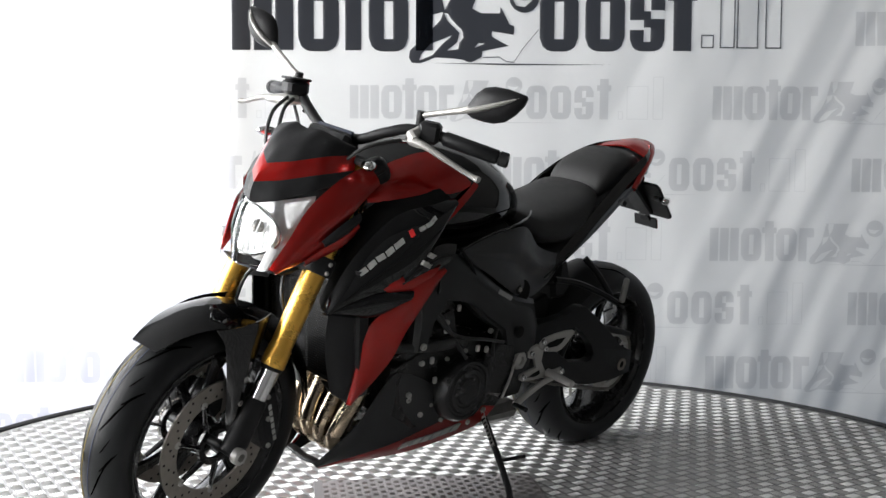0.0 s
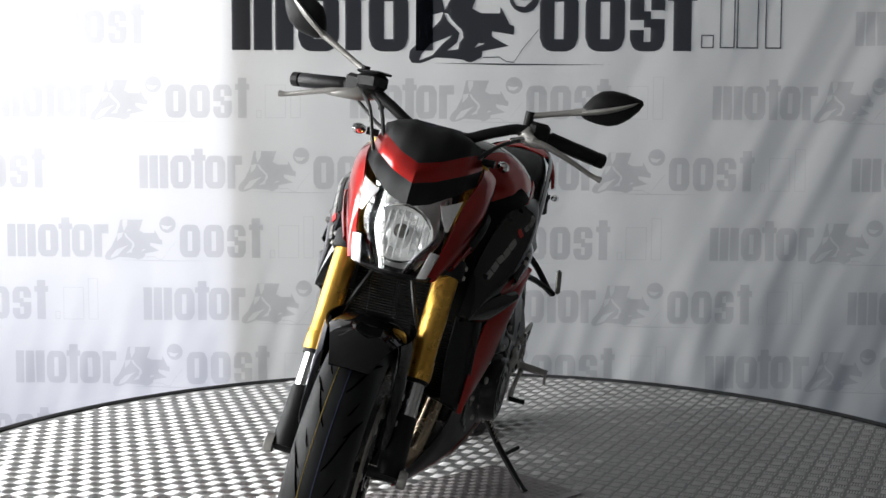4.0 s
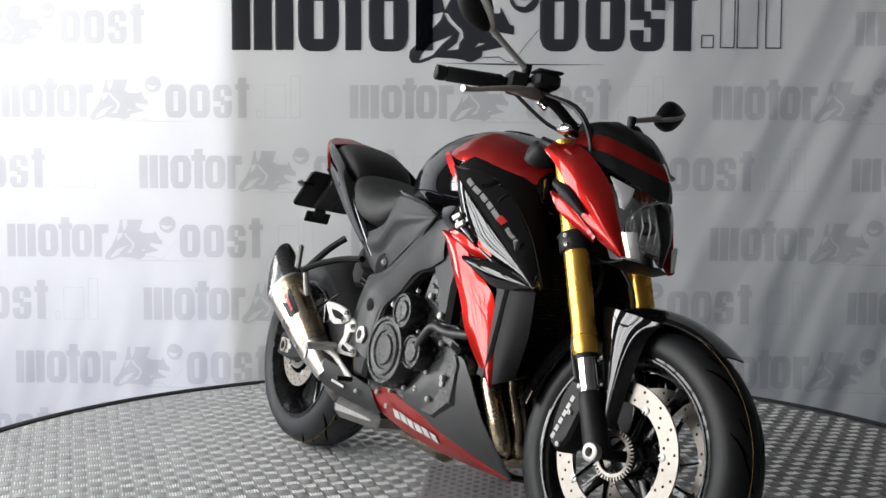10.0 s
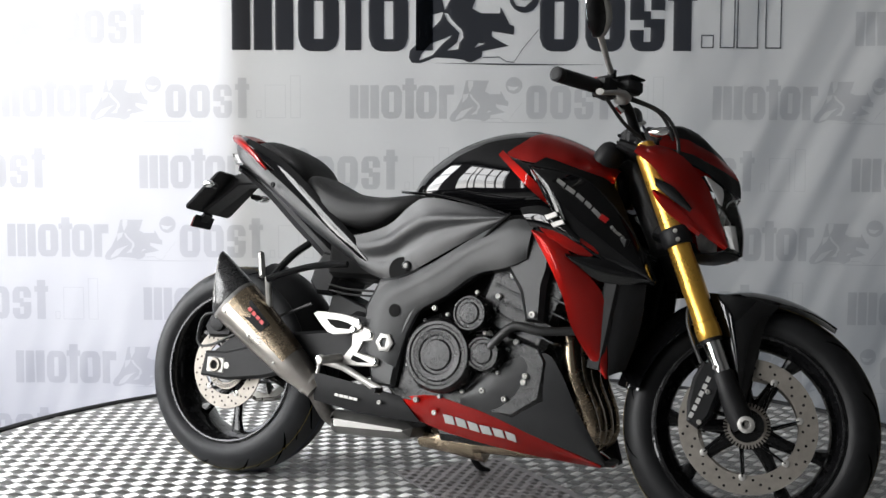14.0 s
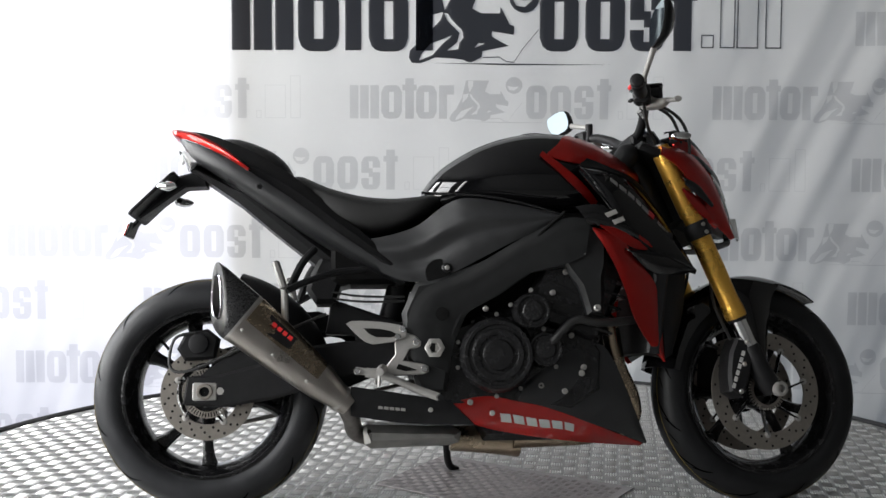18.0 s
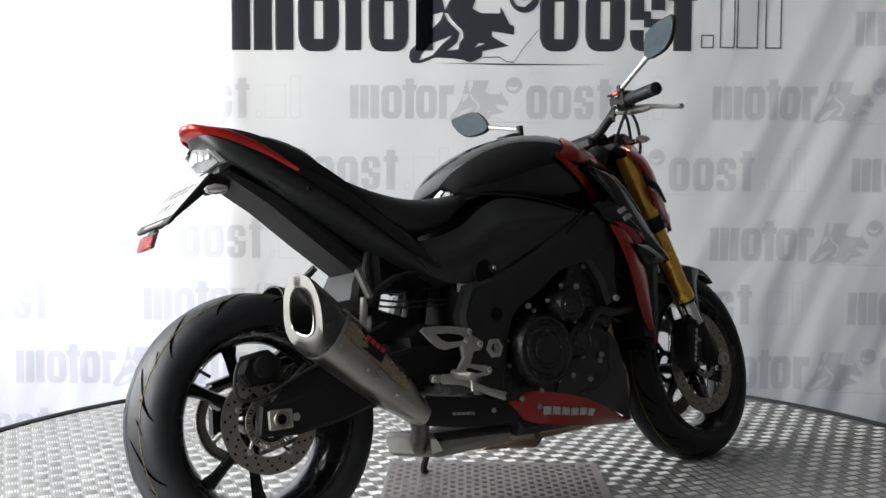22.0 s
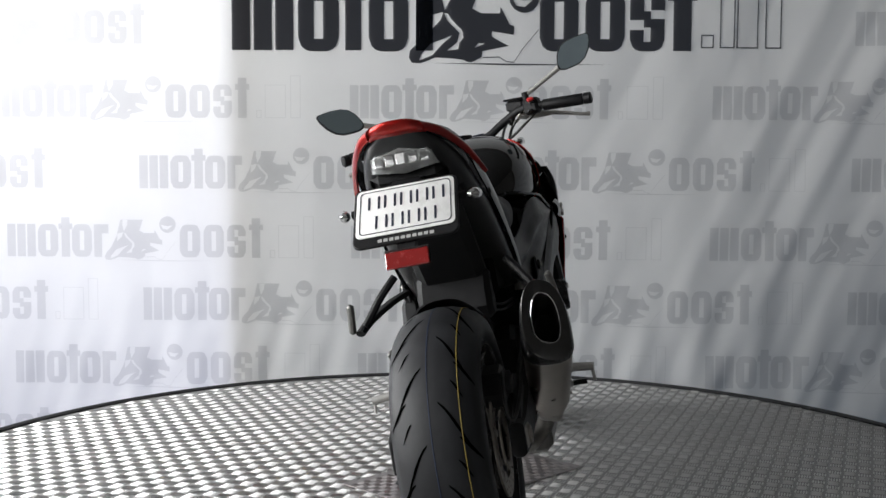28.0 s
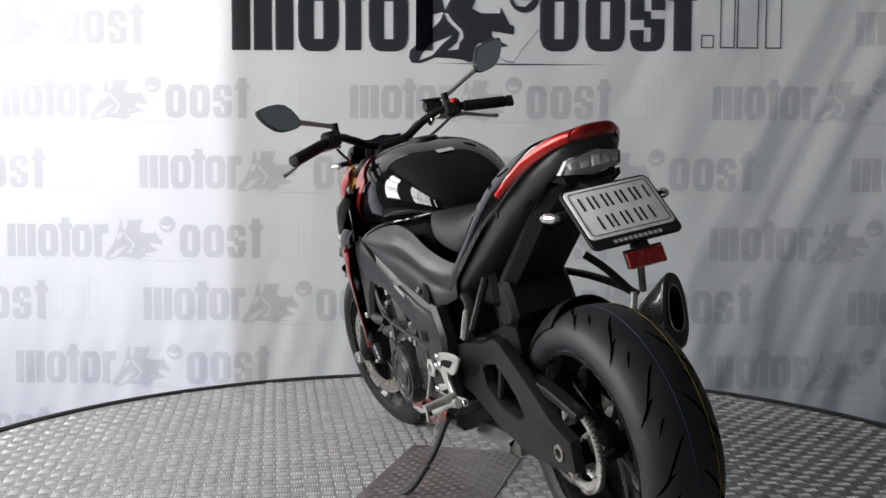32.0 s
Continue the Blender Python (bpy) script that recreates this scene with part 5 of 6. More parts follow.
# side covers, shrouds and red panels
for s in (-1, 1):
    o = (0, s, 0.1)
    part("side_cover", G().ruled([(0.385, s * 0.138, 0.690), (0.45, s * 0.148, 0.697), (0.53, s * 0.160, 0.722), (0.60, s * 0.180, 0.772), (0.66, s * 0.198, 0.788), (0.78, s * 0.208, 0.770), (0.90, s * 0.216, 0.742)],
                                 [(0.44, s * 0.140, 0.605), (0.50, s * 0.152, 0.582), (0.56, s * 0.165, 0.580), (0.62, s * 0.180, 0.600), (0.69, s * 0.194, 0.635), (0.78, s * 0.208, 0.680), (0.895, s * 0.216, 0.735)], 30, 14, 0.008, o, 0.004,
                                 lambda u, v: 0.010 * math.exp(-((v - 0.30 - 0.15 * u) / 0.10) ** 2) * min(1, 3 * u, 4 * (1 - u)) - 0.010 * math.exp(-((v - 0.62 + 0.1 * u) / 0.13) ** 2) * min(1, 4 * u, 3 * (1 - u))), M_CHAR, BIKE, "charcoal side cover below the tank", sharp=60)
    part("tank_seam", G().tube(resample([(0.545, s * 0.135, 0.812), (0.60, s * 0.172, 0.803), (0.70, s * 0.206, 0.792), (0.80, s * 0.214, 0.772), (0.895, s * 0.222, 0.742)], 14), 0.0035, 8), M_BLACK, BIKE)
    SHA = [(0.936, s * 0.213, 0.868), (1.01, s * 0.216, 0.855), (1.09, s * 0.187, 0.825), (1.18, s * 0.162, 0.725), (1.250, s * 0.158, 0.605)]
    SHB = [(0.942, s * 0.216, 0.858), (1.000, s * 0.238, 0.778), (1.058, s * 0.234, 0.702), (1.14, s * 0.205, 0.645), (1.248, s * 0.164, 0.599)]
    part("shroud_edge", G().tube(resample(SHB, 20), 0.0042, 8), M_BLACK, BIKE)
    SH = part("shroud", G().ruled(SHA, SHB, 24, 11, 0.018, o, 0.004), M_BLACK, BIKE, "gloss black tank shroud")
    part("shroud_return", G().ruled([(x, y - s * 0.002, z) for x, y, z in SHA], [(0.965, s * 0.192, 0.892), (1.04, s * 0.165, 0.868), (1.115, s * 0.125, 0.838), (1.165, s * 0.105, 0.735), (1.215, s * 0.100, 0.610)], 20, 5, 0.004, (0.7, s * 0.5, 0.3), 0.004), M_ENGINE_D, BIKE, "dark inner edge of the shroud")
    word(SH, SHA, SHB, 0.018, o, [(1.018 + 0.021 * k, 0.826 - 0.0170 * k) for k in range(6)] if s < 0 else [(1.183 - 0.020 * k, 0.688 + 0.0172 * k) for k in range(6)], 0.012, M_GREYPRINT, "pale plain bars in place of a model name")
    word(SH, SHA, SHB, 0.018, o, [(1.121, 0.742), (1.136, 0.730)] if s < 0 else [(1.074, 0.782), (1.060, 0.793)], 0.016, M_REDPRINT, "red plain bar")
    word(SH, SHA, SHB, 0.018, o, [(1.140 + 0.009 * k, 0.726 - 0.0074 * k) for k in range(5)] if s < 0 else [(1.050 - 0.010 * k, 0.800 + 0.0078 * k) for k in range(5)], 0.009, M_GREYPRINT, "")
    IN = part("shroud_insert", G().ruled([(0.925, s * 0.232, 0.762), (1.00, s * 0.240, 0.762), (1.085, s * 0.232, 0.692)], [(0.955, s * 0.236, 0.718), (1.02, s * 0.240, 0.702), (1.085, s * 0.230, 0.676)], 14, 7, 0.009, o, 0.004), M_BLACK, BIKE, "gloss black shroud insert")
    for dx, dz in ((-0.010, 0.009), (0.008, -0.009)):
        part("emblem_bar", G().prism([(1.006 + dx, 0.733 + dz), (1.034 + dx, 0.743 + dz), (1.040 + dx, 0.733 + dz), (1.014 + dx, 0.722 + dz)], s * 0.244, s * 0.252, 0.001), M_SILVER, IN, "silver plain emblem")
    part("side_fin", G().ruled([(0.968, s * 0.246, 0.708), (1.03, s * 0.238, 0.688), (1.065, s * 0.228, 0.652), (1.105, s * 0.208, 0.606), (1.136, s * 0.194, 0.565), (1.149, s * 0.185, 0.48), (1.158, s * 0.178, 0.372)],
                               [(0.966, s * 0.246, 0.702), (1.000, s * 0.242, 0.650), (1.030, s * 0.234, 0.595), (1.052, s * 0.224, 0.545), (1.070, s * 0.215, 0.490), (1.105, s * 0.198, 0.430), (1.154, s * 0.180, 0.371)], 28, 7, 0.006, o, 0.004), M_RED, BIKE, "red side fin beside the radiator")
    part("fin_wedge", G().ruled([(0.985, s * 0.246, 0.713), (1.06, s * 0.236, 0.700), (1.150, s * 0.204, 0.672)], [(1.01, s * 0.244, 0.690), (1.06, s * 0.232, 0.662), (1.10, s * 0.216, 0.650)], 12, 5, 0.003, o, 0.004), M_RED, BIKE, "red wedge below the shroud")
    part("fin_blade", G().ruled([(1.050, s * 0.237, 0.656), (1.15, s * 0.205, 0.645), (1.252, s * 0.160, 0.608)], [(1.070, s * 0.232, 0.634), (1.14, s * 0.200, 0.594), (1.250, s * 0.160, 0.600)], 16, 7, 0.013, o, 0.004), M_BLACK, BIKE, "gloss black pointed blade")
    part("side_duct", G().ruled([(1.136, s * 0.190, 0.602), (1.150, s * 0.181, 0.48), (1.158, s * 0.176, 0.380)], [(1.225, s * 0.150, 0.605), (1.215, s * 0.142, 0.50), (1.185, s * 0.140, 0.398)], 14, 5, 0.006, (0.5, s, 0), 0.004), M_MATTE, BIKE, "matte black radiator duct")
    part("duct_end", G().ruled([(1.158, s * 0.176, 0.378), (1.185, s * 0.140, 0.398)], [(1.13, s * 0.10, 0.39), (1.17, s * 0.09, 0.405)], 6, 3, 0.0, o, 0.004), M_MATTE, BIKE)

# frame, swingarm and subframe
FRAME_OUT = [(0.530, 0.300), (0.500, 0.40), (0.490, 0.500), (0.525, 0.575), (0.600, 0.590), (0.700, 0.632), (0.800, 0.690), (0.900, 0.735), (0.960, 0.735), (1.010, 0.690), (1.010, 0.620), (1.000, 0.580), (0.998, 0.490), (0.955, 0.490), (0.935, 0.560), (0.900, 0.612), (0.820, 0.600), (0.740, 0.545), (0.655, 0.500), (0.618, 0.420), (0.600, 0.300)]
for s in (-1, 1):
    fr = part("frame_spar", G().prism(FRAME_OUT, s * 0.135, s * 0.186, 0.012, lambda x, z: s * (0.035 * max(0, min(1, (x - 0.55) / 0.4)) - 0.14 * max(0, x - 0.98))), M_FRAME, BIKE, "dark satin frame spar")
    part("spar_face", G().ruled([(0.965, s * 0.223, 0.728), (0.90, s * 0.219, 0.732), (0.80, s * 0.207, 0.686), (0.70, s * 0.195, 0.628), (0.62, s * 0.187, 0.586), (0.540, s * 0.1865, 0.552), (0.503, s * 0.1865, 0.470), (0.512, s * 0.1865, 0.385)],
                               [(0.950, s * 0.221, 0.640), (0.90, s * 0.219, 0.618), (0.81, s * 0.207, 0.596), (0.735, s * 0.197, 0.545), (0.66, s * 0.189, 0.503), (0.632, s * 0.1865, 0.460), (0.616, s * 0.1865, 0.410), (0.602, s * 0.1865, 0.350)], 34, 9, 0.007, (0, s, 0.15), 0.004,
                               lambda u, v: 0.005 * math.exp(-((v - 0.25) / 0.12) ** 2) * min(1, 4 * u, 2.5 * (1 - u))), M_FRAME, fr, "rounded outer face of the frame spar", sharp=60)
    part("pivot_nut", G().lathe([(0, 0.026), (s * 0.006, 0.026), (s * 0.008, 0.022), (s * 0.008, 0.014), (s * 0.001, 0.012), (s * 0.001, 0.0002)], (0.570, s * 0.196, 0.411), "y", 6), M_SILVER, fr, "bright swingarm pivot nut")
    bolt((0.977, s * 0.222, 0.507), 0.009, 0.008, s, M_SILVER, fr)
    # no opening is cut: a near-black disc paints its shade
    part("opening_shade", G().lathe([(0, 0.036), (s * 0.003, 0.034), (s * 0.003, 0.0002)], (0.585, s * 0.176, 0.600), "y", 24), M_ENGINE_D, fr, "near-black disc, painted shade of an opening under the side cover")
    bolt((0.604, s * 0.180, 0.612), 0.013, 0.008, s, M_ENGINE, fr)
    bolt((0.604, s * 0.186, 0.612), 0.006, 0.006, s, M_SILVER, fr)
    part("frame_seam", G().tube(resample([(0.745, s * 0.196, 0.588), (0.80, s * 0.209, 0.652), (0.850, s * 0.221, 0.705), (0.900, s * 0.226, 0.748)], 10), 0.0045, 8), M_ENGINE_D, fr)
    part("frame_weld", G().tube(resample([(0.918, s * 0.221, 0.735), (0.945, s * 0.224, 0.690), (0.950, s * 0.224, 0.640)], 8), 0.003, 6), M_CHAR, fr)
    # flat near-black disc painting the shade of a hole
    part("frame_hole_shade", G().lathe([(0, 0.017), (s * 0.001, 0.0002)], (0.590, s * 0.199, 0.495), "y", 20), M_ENGINE_D, fr)
part("steering_head", G().tube([(1.235, 0, 0.70), (1.13, 0, 0.92)], [0.045, 0.042], 16), M_FRAME, BIKE)
ARM_R = [(0.56, 0.455), (0.50, 0.446), (0.44, 0.434), (0.36, 0.432), (0.25, 0.418), (0.13, 0.375), (0.03, 0.350), (-0.045, 0.345), (-0.055, 0.275), (0.04, 0.268), (0.16, 0.285), (0.38, 0.345), (0.56, 0.365)]
SWR = part("swingarm", G().prism(ARM_R, -0.146, -0.114, 0.008, lambda x, z: 0.02 * max(0, 0.2 - x)), M_MATTE, BIKE, "black braced swingarm")
def slotted(outer, hole, y0, y1, n=88):
    """A plate in x and z with one opening through it."""
    cx, cz = sum(q[0] for q in hole) / len(hole), sum(q[1] for q in hole) / len(hole)

    def reach(poly, a):
        dx, dz, best = math.cos(a), math.sin(a), 0.0
        for (ax, az), (bx_, bz_) in zip(poly, poly[1:] + poly[:1]):
            ex, ez = bx_ - ax, bz_ - az
            det = dx * ez - dz * ex
            if abs(det) > 1e-9:
                k, u = ((ax - cx) * ez - (az - cz) * ex) / det, ((ax - cx) * dz - (az - cz) * dx) / det
                if k > 0 and -1e-6 <= u <= 1 + 1e-6:
                    best = max(best, k)
        return best
    # angles through the corners of the outline, so that they stay sharp
    angles = sorted([2 * math.pi * i / n for i in range(n)] + [math.atan2(z - cz, x - cx) % (2 * math.pi) for x, z in outer])
    s0 = 0.003 if y1 > y0 else -0.003

    def ring(poly, y, k=1.0):
        return [(cx + k * reach(poly, a) * math.cos(a), y, cz + k * reach(poly, a) * math.sin(a)) for a in angles]
    rows = [ring(outer, y0), ring(outer, y1 - s0), ring(outer, y1, 0.985), ring(hole, y1, 1.03), ring(hole, y1 - s0), ring(hole, y0), ring(outer, y0)]
    return G().loft(rows, caps=False)


part("swingarm_plate", slotted([(0.56, 0.455), (0.45, 0.485), (0.334, 0.500), (0.270, 0.522), (0.240, 0.520), (0.181, 0.486), (0.096, 0.429), (0.019, 0.372), (-0.050, 0.345), (-0.054, 0.275), (0.02, 0.262), (0.121, 0.260), (0.189, 0.266), (0.328, 0.302), (0.445, 0.350), (0.56, 0.368)],
                               [(0.362, 0.430), (0.330, 0.448), (0.269, 0.458), (0.235, 0.440), (0.180, 0.395), (0.156, 0.360), (0.165, 0.346), (0.190, 0.340), (0.270, 0.350), (0.352, 0.396)], 0.118, 0.146), M_MATTE, SWR, "black swingarm plate with a long slot")
part("swingarm_rib", G().tube([(0.310, 0.132, 0.352), (0.262, 0.132, 0.456)], 0.009, 8), M_MATTE, SWR)
part("swingarm_bridge", G().prism([(0.56, 0.47), (0.42, 0.49), (0.37, 0.46), (0.38, 0.37), (0.56, 0.36)], -0.11, 0.11, 0.012), M_MATTE, SWR)
for s in (-1, 1):
    part("axle_block", G().box((0.0, s * 0.138, 0.308), (0.062, 0.014, 0.046), 0.004), M_SILVER, SWR, "bright chain adjuster block")
    part("axle_nut", G().lathe([(0, 0.020), (s * 0.004, 0.020), (s * 0.006, 0.0185), (s * 0.006, 0.0125), (s * -0.001, 0.0115)], (0.0, s * 0.145, 0.308), "y", 24), M_DISC, SWR, "steel axle end with a hollow bore")
    part("axle_bore", G().lathe([(0, 0.0120), (s * 0.0012, 0.0120), (s * 0.0012, 0.0002)], (0.0, s * 0.145, 0.308), "y", 20), M_ENGINE_D, SWR)
    part("adjuster_nut", G().lathe([(0, 0.010), (s * 0.010, 0.010), (s * 0.010, 0.0002)], (0.038, s * 0.134, 0.309), "y", 6), M_SILVER, SWR)
    part("adjuster_bolt", G().tube([(0.03, s * 0.135, 0.308), (0.085, s * 0.135, 0.314)], 0.005, 8), M_SILVER, SWR)


def arc_sheet(c, r, w, a0, a1, n, m, name, label, dip=0.02, thick=0.004, parent=None):
    rows = []
    for i in range(n):
        a = radians(a0 + (a1 - a0) * i / (n - 1))
        rows.append([(c[0] + (r - dip * abs(u) ** 2.5) * math.cos(a), u * w, c[2] + (r - dip * abs(u) ** 2.5) * math.sin(a)) for u in [-1 + 2 * j / 10 for j in range(11)]])
    return part(name, G().sheet(rows, thick), m, parent or BIKE, label)


HUG = arc_sheet(RA, 0.318, 0.085, 14, 76, 18, M_MATTE, "hugger", "matte black rear hugger", 0.05)
RC = part("rear_caliper", G().prism([(-0.055, 0.385), (-0.075, 0.415), (-0.055, 0.455), (0.0, 0.465), (0.03, 0.44), (0.02, 0.39)], -0.068, -0.118, 0.008), M_MATTE, BIKE, "black rear brake caliper")
part("piston_cover", G().lathe([(0, 0.026), (-0.012, 0.024), (-0.014, 0.018), (-0.014, 0.0002)], (-0.02, -0.118, 0.428), "y", 20), M_MATTE, RC)
part("brake_hose", G().tube(resample([(-0.03, -0.12, 0.455), (-0.08, -0.12, 0.44), (-0.09, -0.12, 0.37), (-0.04, -0.13, 0.36), (0.08, -0.14, 0.41), (0.30, -0.14, 0.50)], 20), 0.004, 8), M_CABLE, BIKE)
part("caliper_bracket", G().prism([(-0.047, 0.396), (-0.027, 0.353), (-0.007, 0.349), (0.057, 0.419), (0.078, 0.429), (0.073, 0.410), (0.002, 0.327), (-0.033, 0.330)], -0.070, -0.078, 0.002), M_CHAIN, RC, "grey caliper bracket")
part("swingarm_gusset", G().prism([(-0.015, 0.345), (0.031, 0.387), (0.079, 0.426), (0.129, 0.405), (0.168, 0.369), (0.172, 0.308), (0.131, 0.303), (0.089, 0.285), (0.070, 0.299), (0.065, 0.335)], -0.120, -0.136, 0.004), M_MATTE, SWR, "black triangular swingarm gusset")
part("hugger_front", G().prism([(0.311, 0.544), (0.395, 0.515), (0.485, 0.484), (0.487, 0.443), (0.295, 0.453)], -0.06, 0.06, 0.006), M_MATTE, HUG, "black front of the hugger")
# sprocket and chain
g = G().lathe([(-0.003, 0.078), (-0.003, 0.098), (0.003, 0.098), (0.003, 0.078)], (0, 0.100, 0.308), "y", 60, closed=True)
for k in range(42):
    a = 2 * math.pi * k / 42
    g.prism([(0.096 * math.cos(a - 0.05), 0.308 + 0.096 * math.sin(a - 0.05)), (0.106 * math.cos(a), 0.308 + 0.106 * math.sin(a)), (0.096 * math.cos(a + 0.05), 0.308 + 0.096 * math.sin(a + 0.05))], 0.098, 0.102, 0.0005)
SP = part("sprocket", g, M_SILVER, RW, "bright rear sprocket")
for k in range(5):
    a = 2 * math.pi * k / 5
    part("sprocket_arm", G().tube([(0.05 * math.cos(a), 0.102, 0.308 + 0.05 * math.sin(a)), (0.084 * math.cos(a), 0.102, 0.308 + 0.084 * math.sin(a))], [0.014, 0.012], 8, flat=0.4), M_SILVER, SP)
    part("sprocket_nut", G().lathe([(0, 0.009), (0.008, 0.009), (0.008, 0.0002)], (0.064 * math.cos(a), 0.105, 0.308 + 0.064 * math.sin(a)), "y", 6), M_CHROME, SP)
g = G()
loop = [(0.100 * math.cos(a), 0.308 + 0.100 * math.sin(a)) for a in [radians(95 + 170 * i / 20) for i in range(21)]] + [(0.10 * i, 0.205 + 0.023 * i) for i in range(0, 7)][1:] + [(0.62 + 0.032 * math.cos(a), 0.405 + 0.032 * math.sin(a)) for a in [radians(-75 + 150 * i / 6) for i in range(7)]] + [(0.55 - 0.09 * i, 0.436 - 0.004 * i) for i in range(0, 6)]
LP = resample([(x, 0.100, z) for x, z in loop + loop[:1]], 116)
for i in range(115):
    a, b = LP[i], LP[i + 1]
    d = b - a
    g.box((a + b) / 2, (d.length * 1.15, 0.016 if i % 2 else 0.010, 0.011), 0.002, Matrix.Rotation(-math.atan2(d.z, d.x), 4, "Y"))
part("chain", g, M_CHAIN, BIKE, "roller drive chain")
part("chain_guard", G().prism([(-0.06, 0.400), (0.06, 0.432), (0.26, 0.462), (0.42, 0.488), (0.42, 0.474), (0.26, 0.444), (0.07, 0.412), (-0.055, 0.386)], 0.090, 0.125, 0.003), M_MATTE, BIKE, "black chain guard")
for s in (-1, 1):
    part("subframe_rail", G().tube([(0.56, s * 0.125, 0.60), (0.34, s * 0.12, 0.68), (0.05, s * 0.09, 0.86)], 0.013, 10), M_MATTE, BIKE)
    hg = part("peg_hanger", G().tube(resample([(0.40, s * 0.140, 0.612), (0.32, s * 0.165, 0.602), (0.25, s * 0.205, 0.575), (0.205, s * 0.225, 0.552)], 10), [0.013] * 10, 8, flat=0.7), M_MATTE, BIKE, "black pillion peg hanger")
    part("hanger_brace", G().tube(resample([(0.27, s * 0.135, 0.665), (0.24, s * 0.17, 0.625), (0.215, s * 0.212, 0.565)], 8), 0.010, 8), M_MATTE, hg)
    part("pillion_peg", G().box((0.190, s * 0.236, 0.590), (0.018, 0.016, 0.075), 0.005, pose(0, 0, 0, s * 8, -18, 0)), M_BOX, hg, "folded bright pillion peg")
part("shock", G().tube([(0.44, 0, 0.40), (0.50, 0, 0.62)], 0.032, 14), M_MATTE, BIKE)
part("shock_reservoir", G().tube([(0.545, -0.135, 0.56), (0.548, -0.135, 0.60)], 0.02, 14), M_SILVER, BIKE)
part("inner_fender", G().prism([(0.255, 0.605), (0.285, 0.655), (0.40, 0.640), (0.52, 0.620), (0.52, 0.590), (0.40, 0.588), (0.335, 0.575), (0.320, 0.530), (0.270, 0.530), (0.245, 0.565)], -0.088, 0.088, 0.014), M_MATTE, BIKE, "matte black inner fender")
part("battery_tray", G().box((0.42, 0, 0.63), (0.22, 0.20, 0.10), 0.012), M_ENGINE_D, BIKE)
g = G()
for k in range(2):
    g.tube(resample([(0.28, -0.08 + 0.004 * k, 0.566 - 0.016 * k), (0.38, -0.095, 0.548 - 0.014 * k), (0.50, -0.11, 0.545 - 0.012 * k)], 8), 0.0032, 6)
part("wiring", g, M_CABLE, BIKE)

# engine
EN = part("engine", G().prism([(0.56, 0.30), (0.60, 0.255), (0.92, 0.245), (1.00, 0.30), (1.01, 0.40), (0.97, 0.47), (0.86, 0.52), (0.70, 0.50), (0.58, 0.46)], -0.165, 0.165, 0.02), M_ENGINE, BIKE, "black cast four-cylinder engine")
part("cylinder_block", G().prism([(0.80, 0.48), (0.99, 0.42), (1.07, 0.60), (1.04, 0.69), (0.90, 0.71), (0.84, 0.62)], -0.185, 0.185, 0.02), M_ENGINE, EN)
for k in range(6):
    part("cooling_rib", G().box((0.93 + k * 0.012, 0, 0.48 + k * 0.03), (0.20, 0.378, 0.007), 0.002, pose(0, 0, 0, 0, 22, 0)), M_ENGINE, EN)
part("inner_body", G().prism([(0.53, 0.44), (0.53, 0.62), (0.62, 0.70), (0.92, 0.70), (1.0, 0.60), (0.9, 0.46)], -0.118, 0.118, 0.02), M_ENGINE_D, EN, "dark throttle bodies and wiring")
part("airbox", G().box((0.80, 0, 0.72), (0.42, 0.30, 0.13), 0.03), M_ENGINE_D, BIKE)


def cover(c, r, depth, s, label="", rings=2, m=None):
    prof = [(0, r), (s * depth * 0.7, r * 0.98), (s * depth, r * 0.88)]
    for k in range(rings):
        q = r * (0.80 - 0.28 * k)
        prof += [(s * depth, q), (s * (depth - 0.004), q - 0.003), (s * (depth - 0.004), q - 0.010), (s * depth * 1.02, q - 0.014)]
    prof += [(s * depth * 1.03, 0.0002)]
    cv = part("engine_cover", G().lathe(prof, c, "y", 48), m or M_ENGINE, EN, label)
    n = max(5, int(r * 110))
    for k in range(n):
        a = 2 * math.pi * k / n + 0.3
        bolt((c[0] + (r + 0.007) * math.cos(a), c[1] + s * 0.006, c[2] + (r + 0.007) * math.sin(a)), 0.0055, 0.008, s, M_SILVER if k % 3 else M_ENGINE, cv)
    return cv


cover((0.728, -0.165, 0.392), 0.096, 0.050, -1, "round black clutch cover")
cover((0.814, -0.185, 0.500), 0.047, 0.048, -1, "round black ignition cover", 1)
cover((0.848, -0.165, 0.405), 0.046, 0.045, -1, "round black water pump cover", 1)
cover((0.780, 0.165, 0.360), 0.090, 0.050, 1, "round black generator cover")
part("sprocket_cover", G().prism([(0.57, 0.34), (0.59, 0.46), (0.66, 0.48), (0.70, 0.43), (0.69, 0.33), (0.62, 0.31)], 0.165, 0.195, 0.012), M_ENGINE, EN)
for x, z in ((0.871, 0.548), (0.905, 0.60), (0.92, 0.44), (0.66, 0.275), (0.84, 0.315), (0.90, 0.30), (0.95, 0.36), (0.70, 0.508)):
    for s in (-1, 1):
        bolt((x, s * (0.168 if z < 0.46 else 0.187), z), 0.0075, 0.009, s, M_SILVER, EN)
part("sump", G().prism([(0.66, 0.26), (0.90, 0.25), (0.88, 0.175), (0.70, 0.175)], -0.11, 0.11, 0.02), M_ENGINE, EN)
part("oil_filter", G().lathe([(0, 0.0002), (0, 0.034), (0.055, 0.036), (0.06, 0.03), (0.06, 0.0002)], (0.985, 0, 0.30), "x", 24), M_ENGINE, EN)
